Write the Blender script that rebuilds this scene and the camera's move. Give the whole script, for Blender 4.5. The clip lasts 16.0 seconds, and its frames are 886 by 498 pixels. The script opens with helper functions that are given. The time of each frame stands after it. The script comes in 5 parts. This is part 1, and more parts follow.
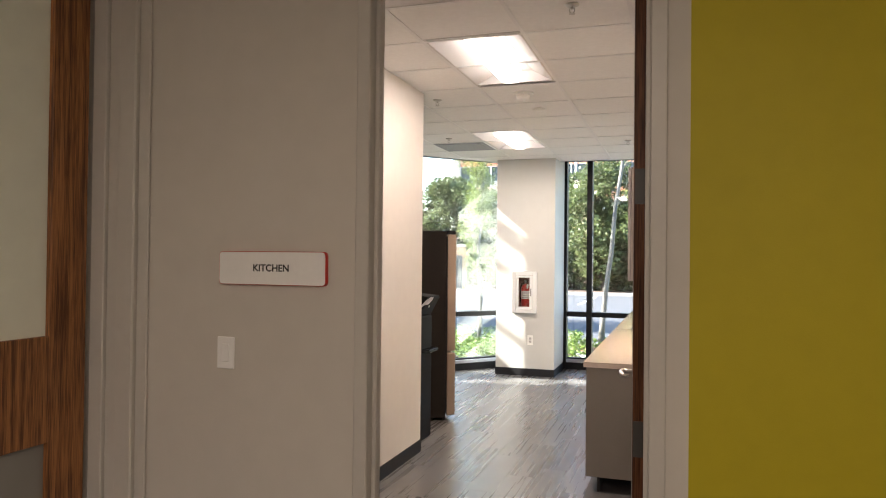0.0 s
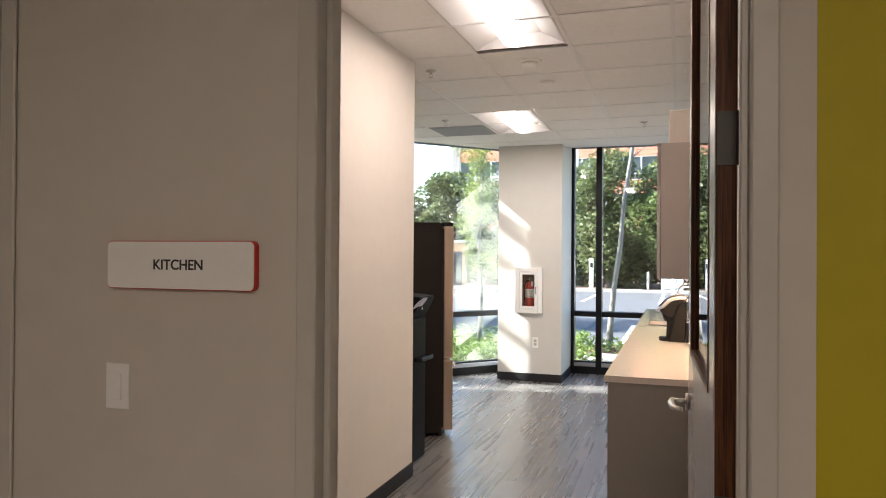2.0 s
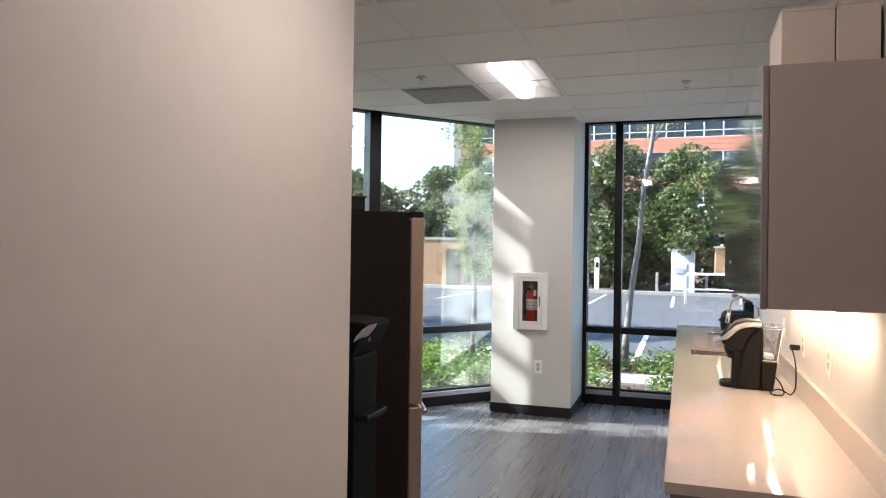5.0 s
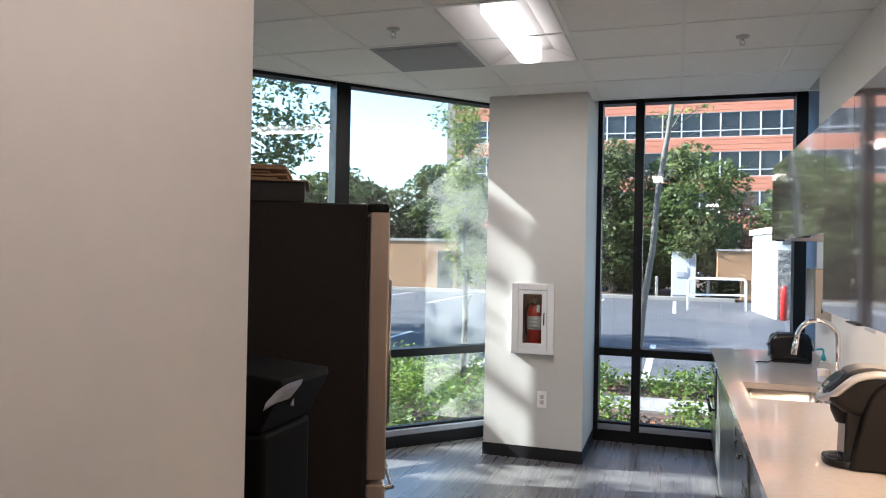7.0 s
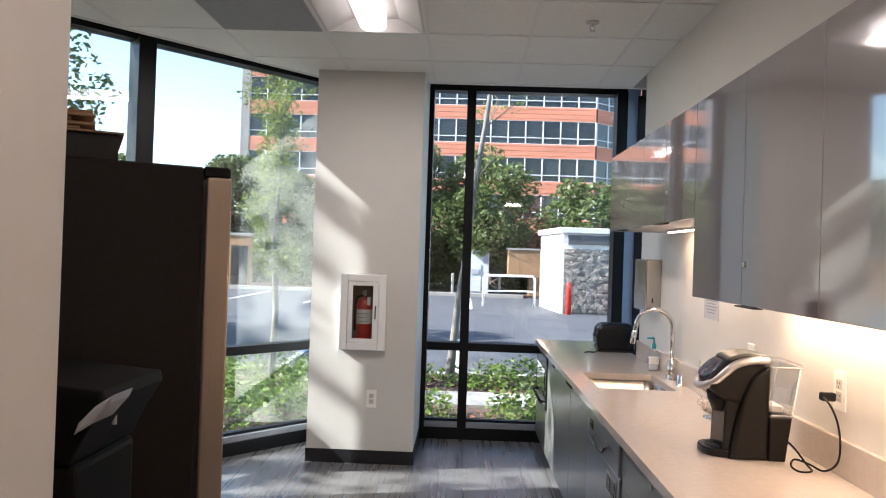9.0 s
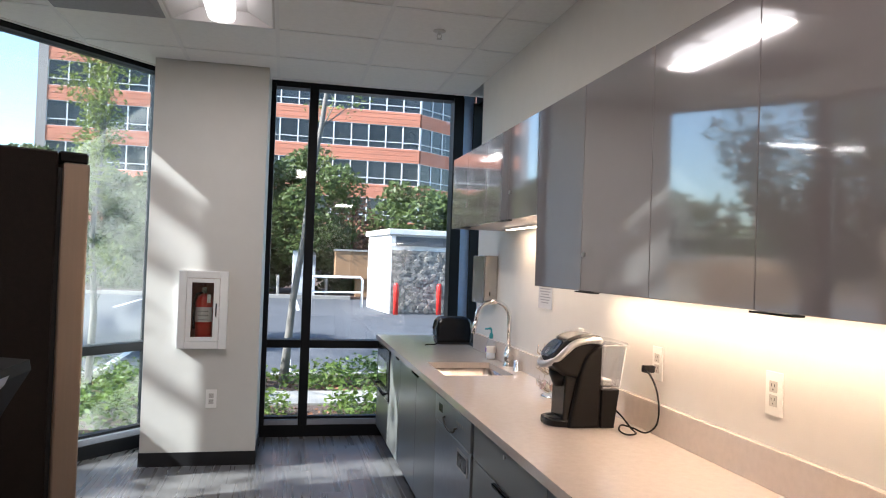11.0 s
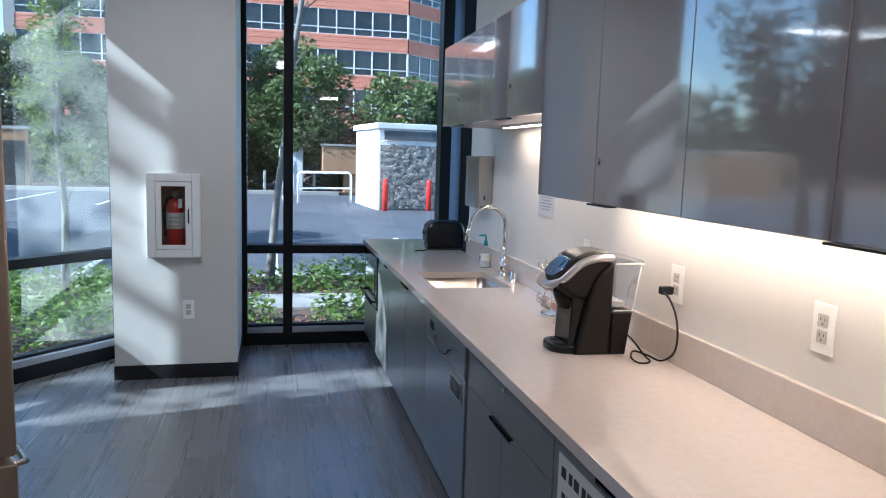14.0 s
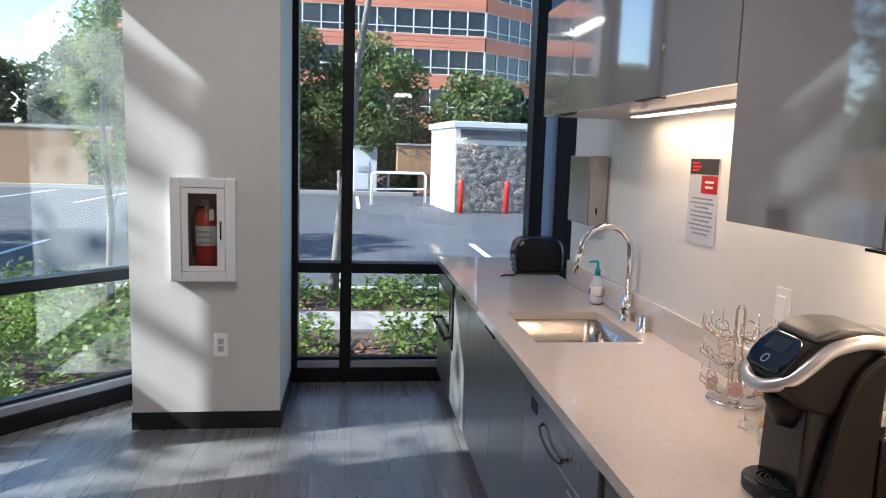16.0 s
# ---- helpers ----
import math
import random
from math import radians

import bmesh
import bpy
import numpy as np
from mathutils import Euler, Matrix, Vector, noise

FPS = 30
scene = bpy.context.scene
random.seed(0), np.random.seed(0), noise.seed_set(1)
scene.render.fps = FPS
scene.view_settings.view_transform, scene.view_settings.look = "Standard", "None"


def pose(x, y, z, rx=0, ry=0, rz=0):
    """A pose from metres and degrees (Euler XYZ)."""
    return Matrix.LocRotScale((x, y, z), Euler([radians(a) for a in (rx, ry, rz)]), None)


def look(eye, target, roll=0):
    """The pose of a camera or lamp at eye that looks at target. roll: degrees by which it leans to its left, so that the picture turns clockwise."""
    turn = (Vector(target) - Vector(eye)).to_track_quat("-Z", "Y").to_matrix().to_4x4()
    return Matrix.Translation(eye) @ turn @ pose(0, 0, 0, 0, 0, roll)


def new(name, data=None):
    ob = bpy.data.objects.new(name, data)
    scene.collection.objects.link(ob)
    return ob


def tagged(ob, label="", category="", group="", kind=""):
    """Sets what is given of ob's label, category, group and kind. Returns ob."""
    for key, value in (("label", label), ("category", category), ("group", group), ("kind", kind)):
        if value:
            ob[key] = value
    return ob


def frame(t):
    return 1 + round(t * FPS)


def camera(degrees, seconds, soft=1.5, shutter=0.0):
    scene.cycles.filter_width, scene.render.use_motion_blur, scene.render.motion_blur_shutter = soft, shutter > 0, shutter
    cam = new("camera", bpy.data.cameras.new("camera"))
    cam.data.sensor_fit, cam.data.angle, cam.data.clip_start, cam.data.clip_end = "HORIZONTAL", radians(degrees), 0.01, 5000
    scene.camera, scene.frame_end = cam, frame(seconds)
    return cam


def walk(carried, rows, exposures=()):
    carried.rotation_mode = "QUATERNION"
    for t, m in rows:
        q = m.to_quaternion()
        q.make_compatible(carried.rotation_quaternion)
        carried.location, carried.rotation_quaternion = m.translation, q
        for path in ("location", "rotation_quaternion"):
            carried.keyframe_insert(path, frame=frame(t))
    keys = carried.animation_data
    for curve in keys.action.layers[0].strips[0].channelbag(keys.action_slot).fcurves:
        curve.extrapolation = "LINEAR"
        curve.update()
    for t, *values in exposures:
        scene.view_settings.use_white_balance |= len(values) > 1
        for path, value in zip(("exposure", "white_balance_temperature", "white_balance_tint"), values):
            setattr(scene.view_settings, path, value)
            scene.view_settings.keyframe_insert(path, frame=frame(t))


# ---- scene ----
cam = camera(63.6, 16.0, soft=1.05)
PATH = [
    (0, (-0.231, 0.887, 1.586), (-0.862, 2.785, 1.609), 0.6),
    (0.5, (-0.34, 1.003, 1.574), (-0.974, 2.9, 1.597), 0.2),
    (1, (-0.405, 1.157, 1.561), (-1.039, 3.054, 1.581), 0.3),
    (1.5, (-0.396, 1.405, 1.587), (-1.027, 3.303, 1.601), 0.8),
    (2, (-0.444, 1.648, 1.573), (-1.075, 3.546, 1.586), 0.4),
    (2.5, (-0.542, 1.934, 1.608), (-1.175, 3.831, 1.617), 0.8),
    (3, (-0.524, 2.187, 1.633), (-1.157, 4.084, 1.646), 0.6),
    (3.5, (-0.607, 2.453, 1.632), (-1.236, 4.351, 1.637), 0.9),
    (4, (-0.757, 2.706, 1.618), (-1.384, 4.605, 1.630), 0.6),
    (4.2, (-0.771, 2.856, 1.608), (-1.404, 4.754, 1.613), 0.7),
    (6.3, (-1.014, 4.339, 1.62), (-1.649, 6.235, 1.625), 1.0),
    (6.5, (-1.07, 4.479, 1.633), (-1.698, 6.378, 1.635), 1.0),
    (7, (-1.147, 4.713, 1.646), (-1.766, 6.615, 1.654), 1.1),
    (7.5, (-1.152, 4.912, 1.64), (-1.707, 6.834, 1.643), 1.2),
    (8, (-1.223, 5.03, 1.627), (-1.72, 6.967, 1.634), 1.3),
    (8.5, (-1.388, 5.108, 1.601), (-1.662, 7.089, 1.611), 1.7),
    (9, (-1.498, 5.079, 1.569), (-1.553, 7.078, 1.586), 1.9),
    (9.5, (-1.593, 4.933, 1.543), (-1.542, 6.933, 1.565), 1.9),
    (10, (-1.644, 4.941, 1.518), (-1.431, 6.93, 1.55), 2.0),
    (12.3, (-1.68, 4.967, 1.554), (-1.116, 6.886, 1.595), 2.0),
    (12.5, (-1.688, 4.958, 1.563), (-1.108, 6.872, 1.605), 2.0),
    (13, (-1.589, 5.024, 1.576), (-1.017, 6.94, 1.581), 1.7),
    (13.5, (-1.573, 5.088, 1.571), (-1.039, 7.001, 1.34), 1.7),
    (14, (-1.585, 5.329, 1.57), (-1.12, 7.257, 1.315), 1.8),
    (14.5, (-1.596, 5.598, 1.546), (-1.179, 7.538, 1.291), 1.9),
    (15, (-1.523, 5.946, 1.576), (-1.169, 7.896, 1.311), 1.8),
    (15.5, (-1.488, 6.293, 1.56), (-1.213, 8.255, 1.291), 1.8),
    (16, (-1.446, 6.405, 1.569), (-1.184, 8.37, 1.307), 1.8),
]
EXPOSURES = [(0.0, 3.56, 6450, 14), (1.5, 3.42, 6350, 14), (3.0, 3.06, 6200, 14), (4.2, 2.84, 6050, 14), (6.3, 2.50, 5800, 13), (7.5, 2.54, 5850, 14), (9.0, 2.46, 6050, 16), (10.2, 2.41, 6000, 16), (12.5, 2.22, 5200, 10), (14.2, 2.06, 4950, 10), (15.0, 2.06, 5350, 12), (16.0, 2.10, 5650, 14)]
walk(cam, [(t, look(eye, target, roll)) for t, eye, target, roll in PATH], EXPOSURES)


# ---- world, sun, exposure ----
world = bpy.data.worlds.new("sky")
scene.world = world
world.use_nodes = True
wn = world.node_tree
sky = wn.nodes.new("ShaderNodeTexSky")
sky.sky_type = 'NISHITA'
sky.sun_disc = False
sky.dust_density = 0.1
sky.air_density = 1.2
sky.ozone_density = 2.0
SUN_DIR = Vector((1.0, 0.22, -0.68)).normalized()
sky.sun_elevation = math.asin(-SUN_DIR.z)
sky.sun_rotation = math.atan2(-SUN_DIR.x, -SUN_DIR.y)
wn.links.new(sky.outputs[0], wn.nodes["Background"].inputs[0])
wn.nodes["Background"].inputs[1].default_value = 0.09
sun = new("sun", bpy.data.lights.new("sun", 'SUN'))
sun.data.energy = 5.0
sun.data.angle = radians(0.7)
sun.data.color = (1.0, 0.93, 0.84)
sun.matrix_world = look((0, 0, 0), SUN_DIR)


def area_lamp(name, eye, sx, sy, watts, color):
    """A rectangle that shines straight down."""
    d = bpy.data.lights.new(name, 'AREA')
    d.shape, d.size, d.size_y, d.energy, d.color = 'RECTANGLE', sx, sy, watts, color
    o = new(name, d)
    o.matrix_world = Matrix.Translation(eye)
    return o


# ---- materials ----
def mat(name, base, rough=0.5, metal=0.0, var=0.12, scale=6.0, bump=0.0, bscale=80.0, coat=0.0, stretch=(1, 1, 1), space="Object", emit=None, spec=0.5, rvar=0.0, rand=0.0):
    m = bpy.data.materials.new(name)
    m.use_nodes = True
    t = m.node_tree
    b = t.nodes["Principled BSDF"]
    b.inputs["Roughness"].default_value = rough
    b.inputs["Metallic"].default_value = metal
    b.inputs["Coat Weight"].default_value = coat
    b.inputs["Coat Roughness"].default_value = 0.06
    b.inputs["Specular IOR Level"].default_value = spec
    co = t.nodes.new("ShaderNodeTexCoord")
    mp = t.nodes.new("ShaderNodeMapping")
    mp.inputs["Scale"].default_value = stretch
    if space == "World":
        geo = t.nodes.new("ShaderNodeNewGeometry")
        t.links.new(geo.outputs["Position"], mp.inputs[0])
    else:
        t.links.new(co.outputs["Object"], mp.inputs[0])
    n1 = t.nodes.new("ShaderNodeTexNoise")
    n1.inputs["Scale"].default_value = scale
    n1.inputs["Detail"].default_value = 6
    t.links.new(mp.outputs[0], n1.inputs[0])
    n2 = t.nodes.new("ShaderNodeTexNoise")
    n2.inputs["Scale"].default_value = scale * 9
    n2.inputs["Detail"].default_value = 3
    t.links.new(mp.outputs[0], n2.inputs[0])
    mixn = t.nodes.new("ShaderNodeMath")
    mixn.operation = 'MULTIPLY_ADD'
    mixn.inputs[1].default_value = 0.45
    t.links.new(n2.outputs[0], mixn.inputs[0])
    half = t.nodes.new("ShaderNodeMath")
    half.operation = 'MULTIPLY'
    half.inputs[1].default_value = 0.55
    t.links.new(n1.outputs[0], half.inputs[0])
    t.links.new(half.outputs[0], mixn.inputs[2])
    fac = mixn.outputs[0]
    if rand:
        oi = t.nodes.new("ShaderNodeObjectInfo")
        ra = t.nodes.new("ShaderNodeMath")
        ra.operation = 'MULTIPLY_ADD'
        ra.inputs[1].default_value = rand
        t.links.new(oi.outputs["Random"], ra.inputs[0])
        t.links.new(fac, ra.inputs[2])
        sb = t.nodes.new("ShaderNodeMath")
        sb.operation = 'SUBTRACT'
        sb.inputs[1].default_value = rand / 2
        t.links.new(ra.outputs[0], sb.inputs[0])
        fac = sb.outputs[0]
        sh = t.nodes.new("ShaderNodeMath")
        sh.operation = 'MULTIPLY'
        sh.inputs[1].default_value = 37.0
        t.links.new(oi.outputs["Random"], sh.inputs[0])
        cx = t.nodes.new("ShaderNodeCombineXYZ")
        for k in range(3):
            t.links.new(sh.outputs[0], cx.inputs[k])
        t.links.new(cx.outputs[0], mp.inputs["Location"])
    ramp = t.nodes.new("ShaderNodeValToRGB")
    lo = [max(0, c * (1 - var)) for c in base]
    hi = [min(1, c * (1 + var)) for c in base]
    ramp.color_ramp.elements[0].position, ramp.color_ramp.elements[1].position = 0.3, 0.7
    ramp.color_ramp.elements[0].color = (*lo, 1)
    ramp.color_ramp.elements[1].color = (*hi, 1)
    t.links.new(fac, ramp.inputs[0])
    t.links.new(ramp.outputs[0], b.inputs["Base Color"])
    if rvar:
        mr = t.nodes.new("ShaderNodeMapRange")
        mr.inputs["From Min"].default_value, mr.inputs["From Max"].default_value = 0.3, 0.7
        mr.inputs["To Min"].default_value, mr.inputs["To Max"].default_value = max(0.02, rough - rvar), min(1, rough + rvar)
        t.links.new(n1.outputs[0], mr.inputs[0])
        t.links.new(mr.outputs[0], b.inputs["Roughness"])
    if bump:
        n3 = t.nodes.new("ShaderNodeTexNoise")
        n3.inputs["Scale"].default_value = bscale
        n3.inputs["Detail"].default_value = 4
        t.links.new(mp.outputs[0], n3.inputs[0])
        bp = t.nodes.new("ShaderNodeBump")
        bp.inputs["Strength"].default_value = bump
        bp.inputs["Distance"].default_value = 0.01
        t.links.new(n3.outputs[0], bp.inputs["Height"])
        t.links.new(bp.outputs[0], b.inputs["Normal"])
    if emit:
        b.inputs["Emission Color"].default_value = (*emit[0], 1)
        b.inputs["Emission Strength"].default_value = emit[1]
    return m


def zebra_wood(name, dark, light, axis="z", coat=0.3):
    m = mat(name, light, 0.45, coat=coat)
    t = m.node_tree
    mp = [n for n in t.nodes if n.type == 'MAPPING'][0]
    s = {"z": (1, 1, 0.035), "x": (0.035, 1, 1), "y": (1, 0.035, 1)}[axis]
    mp.inputs["Scale"].default_value = s
    noises = [n for n in t.nodes if n.type == 'TEX_NOISE']
    noises[0].inputs["Scale"].default_value = 55
    noises[0].inputs["Detail"].default_value = 3
    noises[1].inputs["Scale"].default_value = 260
    ramp = [n for n in t.nodes if n.type == 'VALTORGB'][0]
    e = ramp.color_ramp.elements
    e[0].position, e[1].position = 0.40, 0.60
    e[0].color, e[1].color = (*dark, 1), (*light, 1)
    return m


def glass_pane(name, tint=(0.93, 0.97, 0.96), gloss=1.0):
    m = bpy.data.materials.new(name)
    m.use_nodes = True
    t = m.node_tree
    t.nodes.clear()
    out = t.nodes.new("ShaderNodeOutputMaterial")
    tr = t.nodes.new("ShaderNodeBsdfTransparent")
    tr.inputs[0].default_value = (*tint, 1)
    gl = t.nodes.new("ShaderNodeBsdfGlossy")
    gl.inputs["Roughness"].default_value = 0.0
    lw = t.nodes.new("ShaderNodeLayerWeight")
    lw.inputs[0].default_value = 0.5
    pw = t.nodes.new("ShaderNodeMath")
    pw.operation = 'POWER'
    pw.inputs[1].default_value = 5.0
    t.links.new(lw.outputs["Facing"], pw.inputs[0])
    mu = t.nodes.new("ShaderNodeMath")
    mu.operation = 'MULTIPLY_ADD'
    mu.inputs[1].default_value = 0.9
    mu.inputs[2].default_value = 0.045 * gloss
    mu.use_clamp = True
    t.links.new(pw.outputs[0], mu.inputs[0])
    mx = t.nodes.new("ShaderNodeMixShader")
    t.links.new(mu.outputs[0], mx.inputs[0])
    t.links.new(tr.outputs[0], mx.inputs[1])
    t.links.new(gl.outputs[0], mx.inputs[2])
    t.links.new(mx.outputs[0], out.inputs[0])
    return m


M_WALL = mat("white_wall_paint", (0.71, 0.68, 0.645), 0.6, var=0.03, scale=1.3, bump=0.05, bscale=240, space="World", spec=0.35)
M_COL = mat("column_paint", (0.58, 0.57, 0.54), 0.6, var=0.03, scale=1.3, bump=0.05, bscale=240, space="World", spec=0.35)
M_CORR = mat("corridor_paint", (0.60, 0.56, 0.50), 0.6, var=0.04, scale=1.3, bump=0.05, bscale=240, space="World", spec=0.35)
M_YELLOW = mat("chartreuse_paint", (0.45, 0.37, 0.012), 0.55, var=0.05, scale=1.5, bump=0.05, bscale=240, space="World", spec=0.3)
M_FRAME = mat("frame_enamel", (0.55, 0.52, 0.47), 0.4, var=0.04, scale=3, spec=0.4)
M_TILE = mat("ceiling_tile", (0.86, 0.85, 0.83), 0.9, var=0.04, scale=30, bump=0.35, bscale=220, space="World", spec=0.2)
M_TBAR = mat("ceiling_grid_metal", (0.80, 0.79, 0.78), 0.5, var=0.03)
M_RUBBER = mat("black_rubber_base", (0.014, 0.014, 0.016), 0.55, var=0.2, scale=5, spec=0.3)
M_BLACKF = mat("black_anodised_frame", (0.006, 0.007, 0.009), 0.42, var=0.2, scale=4, rvar=0.1, spec=0.25)
M_SILL = mat("aluminium_sill", (0.35, 0.37, 0.42), 0.4, metal=0.4, var=0.1, scale=4)
# the blue of reflected sky is put into the corner panel's base colour
M_CORNER = mat("sky_tinted_panel", (0.30, 0.42, 0.62), 0.35, var=0.1)
M_PLANK = mat("grey_wood_plank", (0.140, 0.136, 0.134), 0.28, var=0.11, scale=8, bump=0.03, bscale=60, stretch=(3.4, 0.085, 1), rand=0.36, spec=1.0, rvar=0.02)
_r = [n for n in M_PLANK.node_tree.nodes if n.type == "VALTORGB"][0]
_r.color_ramp.elements[0].position, _r.color_ramp.elements[1].position = 0.30, 0.70
# some planks carry bands of pale combed lines
_t = M_PLANK.node_tree
_oi = [n for n in _t.nodes if n.type == "OBJECT_INFO"][0]
_co = [n for n in _t.nodes if n.type == "TEX_COORD"][0]


def plank_node(kind, **links):
    n = _t.nodes.new(kind)
    for key, value in links.items():
        sock = n.inputs[int(key[1:])]
        if hasattr(value, "is_linked"):
            _t.links.new(value, sock)
        else:
            sock.default_value = value
    return n


def plank_math(op, a, b=0.0):
    n = plank_node("ShaderNodeMath", i0=a, i1=b)
    n.operation = op
    return n.outputs[0]


_shift = plank_node("ShaderNodeCombineXYZ", i0=_oi.outputs["Random"], i1=plank_math('MULTIPLY', _oi.outputs["Random"], 31.0)).outputs[0]
_lines = plank_node("ShaderNodeMapping", i0=_co.outputs["Object"], i1=_shift, i3=(70.0, 0.7, 1.0))
_patch = plank_node("ShaderNodeMapping", i0=_co.outputs["Object"], i1=_shift, i3=(9.0, 2.2, 1.0))
_ln = plank_node("ShaderNodeTexNoise", i0=_lines.outputs[0], i2=1.0)
_pn = plank_node("ShaderNodeTexNoise", i0=_patch.outputs[0], i2=1.0)
_comb = plank_node("ShaderNodeMapRange", i0=_ln.outputs[0], i1=0.50, i2=0.62).outputs[0]
_where = plank_node("ShaderNodeMapRange", i0=_pn.outputs[0], i1=0.46, i2=0.60).outputs[0]
_some = plank_math('GREATER_THAN', plank_math('FRACT', plank_math('MULTIPLY', _oi.outputs["Random"], 7.31)), 0.45)
_mask = plank_math('MULTIPLY', plank_math('MULTIPLY', _comb, _where), plank_math('MULTIPLY', _some, 0.20))
_mix = _t.nodes.new("ShaderNodeMix")
_mix.data_type = 'RGBA'
_t.links.new(_mask, _mix.inputs[0])
_t.links.new(_r.outputs[0], _mix.inputs[6])
_mix.inputs[7].default_value = (0.27, 0.265, 0.26, 1)
_t.links.new(_mix.outputs[2], _t.nodes["Principled BSDF"].inputs["Base Color"])
M_SUBFLOOR = mat("floor_joint", (0.11, 0.108, 0.11), 0.8, var=0.2)
M_QUARTZ = mat("white_quartz", (0.64, 0.56, 0.50), 0.06, var=0.06, scale=40, rvar=0.02, coat=0.15)
M_UPPER = mat("gloss_grey_laminate", (0.31, 0.28, 0.285), 0.03, var=0.02, scale=2, coat=1.0, spec=0.9)
M_UPPER.node_tree.nodes["Principled BSDF"].inputs["Coat IOR"].default_value = 2.1
M_BASE = mat("satin_grey_laminate", (0.155, 0.158, 0.150), 0.28, var=0.03, scale=2, coat=0.15)
M_ENDPANEL = mat("matte_taupe_laminate", (0.25, 0.225, 0.20), 0.5, var=0.04, scale=3)
M_BLACK = mat("black_plastic", (0.007, 0.007, 0.008), 0.25, var=0.2, scale=10, spec=0.35)
M_MATTEBLACK = mat("matte_black", (0.010, 0.009, 0.009), 0.6, var=0.2, scale=10)
M_STEEL = mat("brushed_steel", (0.46, 0.43, 0.40), 0.26, metal=1.0, var=0.02, scale=60, stretch=(1, 1, 0.05), rvar=0.015)
M_BASIN = mat("basin_steel", (0.44, 0.40, 0.36), 0.24, metal=1.0, var=0.08, scale=30, stretch=(0.05, 1, 1), rvar=0.06)
M_DARKSTEEL = mat("dark_steel_door", (0.36, 0.38, 0.41), 0.28, metal=0.85, var=0.10, scale=20, stretch=(0.05, 1, 1))
M_CHROME = mat("chrome", (0.80, 0.80, 0.80), 0.06, metal=1.0, var=0.02)
M_WIRE = mat("polished_wire", (0.66, 0.58, 0.50), 0.14, metal=1.0, var=0.04)
M_NICKEL = mat("satin_nickel", (0.55, 0.53, 0.50), 0.3, metal=1.0, var=0.05)
M_HINGE = mat("dull_steel", (0.07, 0.065, 0.06), 0.5, metal=0.6, var=0.08)
M_WHITEP = mat("white_plastic", (0.86, 0.85, 0.82), 0.35, var=0.03)
M_WHITE_ENAMEL = mat("white_enamel", (0.80, 0.80, 0.79), 0.35, var=0.03)
M_FRIDGE = mat("black_fridge_side", (0.014, 0.0095, 0.007), 0.55, var=0.25, spec=0.25, scale=60, bump=0.3, bscale=300)
M_DISP = mat("dispenser_black", (0.004, 0.0035, 0.003), 0.5, var=0.2, spec=0.1)
M_FRDOOR = mat("stainless_door", (0.56, 0.44, 0.34), 0.38, metal=0.75, var=0.06, scale=14, stretch=(1, 1, 0.04))
M_CARD = mat("cardboard", (0.33, 0.20, 0.11), 0.8, var=0.15, scale=12)
M_RED = mat("red_enamel", (0.50, 0.018, 0.012), 0.3, var=0.08)
M_REDEDGE = mat("red_acrylic", (0.55, 0.03, 0.015), 0.3, var=0.05)
M_PAPER = mat("paper", (0.75, 0.74, 0.72), 0.6, var=0.03)
M_INK = mat("ink", (0.03, 0.03, 0.03), 0.6, var=0.1)
M_WOOD = zebra_wood("zebra_wood", (0.10, 0.032, 0.008), (0.42, 0.175, 0.055), coat=0.1)
M_WOODDARK = zebra_wood("dark_zebra_wood", (0.035, 0.013, 0.006), (0.15, 0.058, 0.024), coat=0.0)
M_WOODDARK.node_tree.nodes["Principled BSDF"].inputs["Specular IOR Level"].default_value = 0.15
M_UPPERSIDE = mat("grey_cabinet_side", (0.42, 0.37, 0.34), 0.35, var=0.03, scale=2)
M_CARTON = mat("white_card", (0.62, 0.56, 0.50), 0.7, var=0.05)
M_LINER = mat("red_brown_liner", (0.30, 0.12, 0.09), 0.6, var=0.15)
M_KBODY = mat("charcoal_plastic", (0.0062, 0.0048, 0.0042), 0.48, var=0.1, scale=8, spec=0.3)
M_SILVERP = mat("silver_plastic", (0.60, 0.59, 0.60), 0.28, metal=0.5, var=0.05)
M_DOORFACE = mat("grey_door_laminate", (0.50, 0.47, 0.45), 0.22, var=0.03, scale=2, coat=0.3)
M_LIDGREY = mat("satin_grey_plastic", (0.065, 0.062, 0.06), 0.35, var=0.05)
M_GRATE = mat("dull_black_grate", (0.03, 0.03, 0.03), 0.5, var=0.1)
M_PANEL = mat("blue_panel", (0.004, 0.013, 0.050), 0.15, var=0.1, coat=0.6)
M_SCREEN = mat("grey_screen", (0.035, 0.055, 0.085), 0.1, var=0.05)
M_SOCKET = mat("grey_socket", (0.52, 0.50, 0.47), 0.4, var=0.05)
M_FROST = mat("frosted_glass", (0.80, 0.82, 0.70), 0.35, var=0.06, scale=1.0)
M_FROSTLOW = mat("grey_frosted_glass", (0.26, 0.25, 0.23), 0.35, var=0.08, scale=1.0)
M_GLASS = glass_pane("window_glass", (0.92, 0.96, 0.95), gloss=2.5)
M_GLASSPLAIN = glass_pane("plain_window_glass", (0.94, 0.97, 0.965), gloss=1.5)
M_CLEAR = glass_pane("clear_plastic", (0.90, 0.92, 0.92), 1.6)
M_TANK = glass_pane("tank_plastic", (0.95, 0.955, 0.96), 2.4)
M_LENS = mat("lamp_lens", (0.9, 0.9, 0.9), 0.5, var=0.0, emit=((1.0, 0.93, 0.84), 0.5))
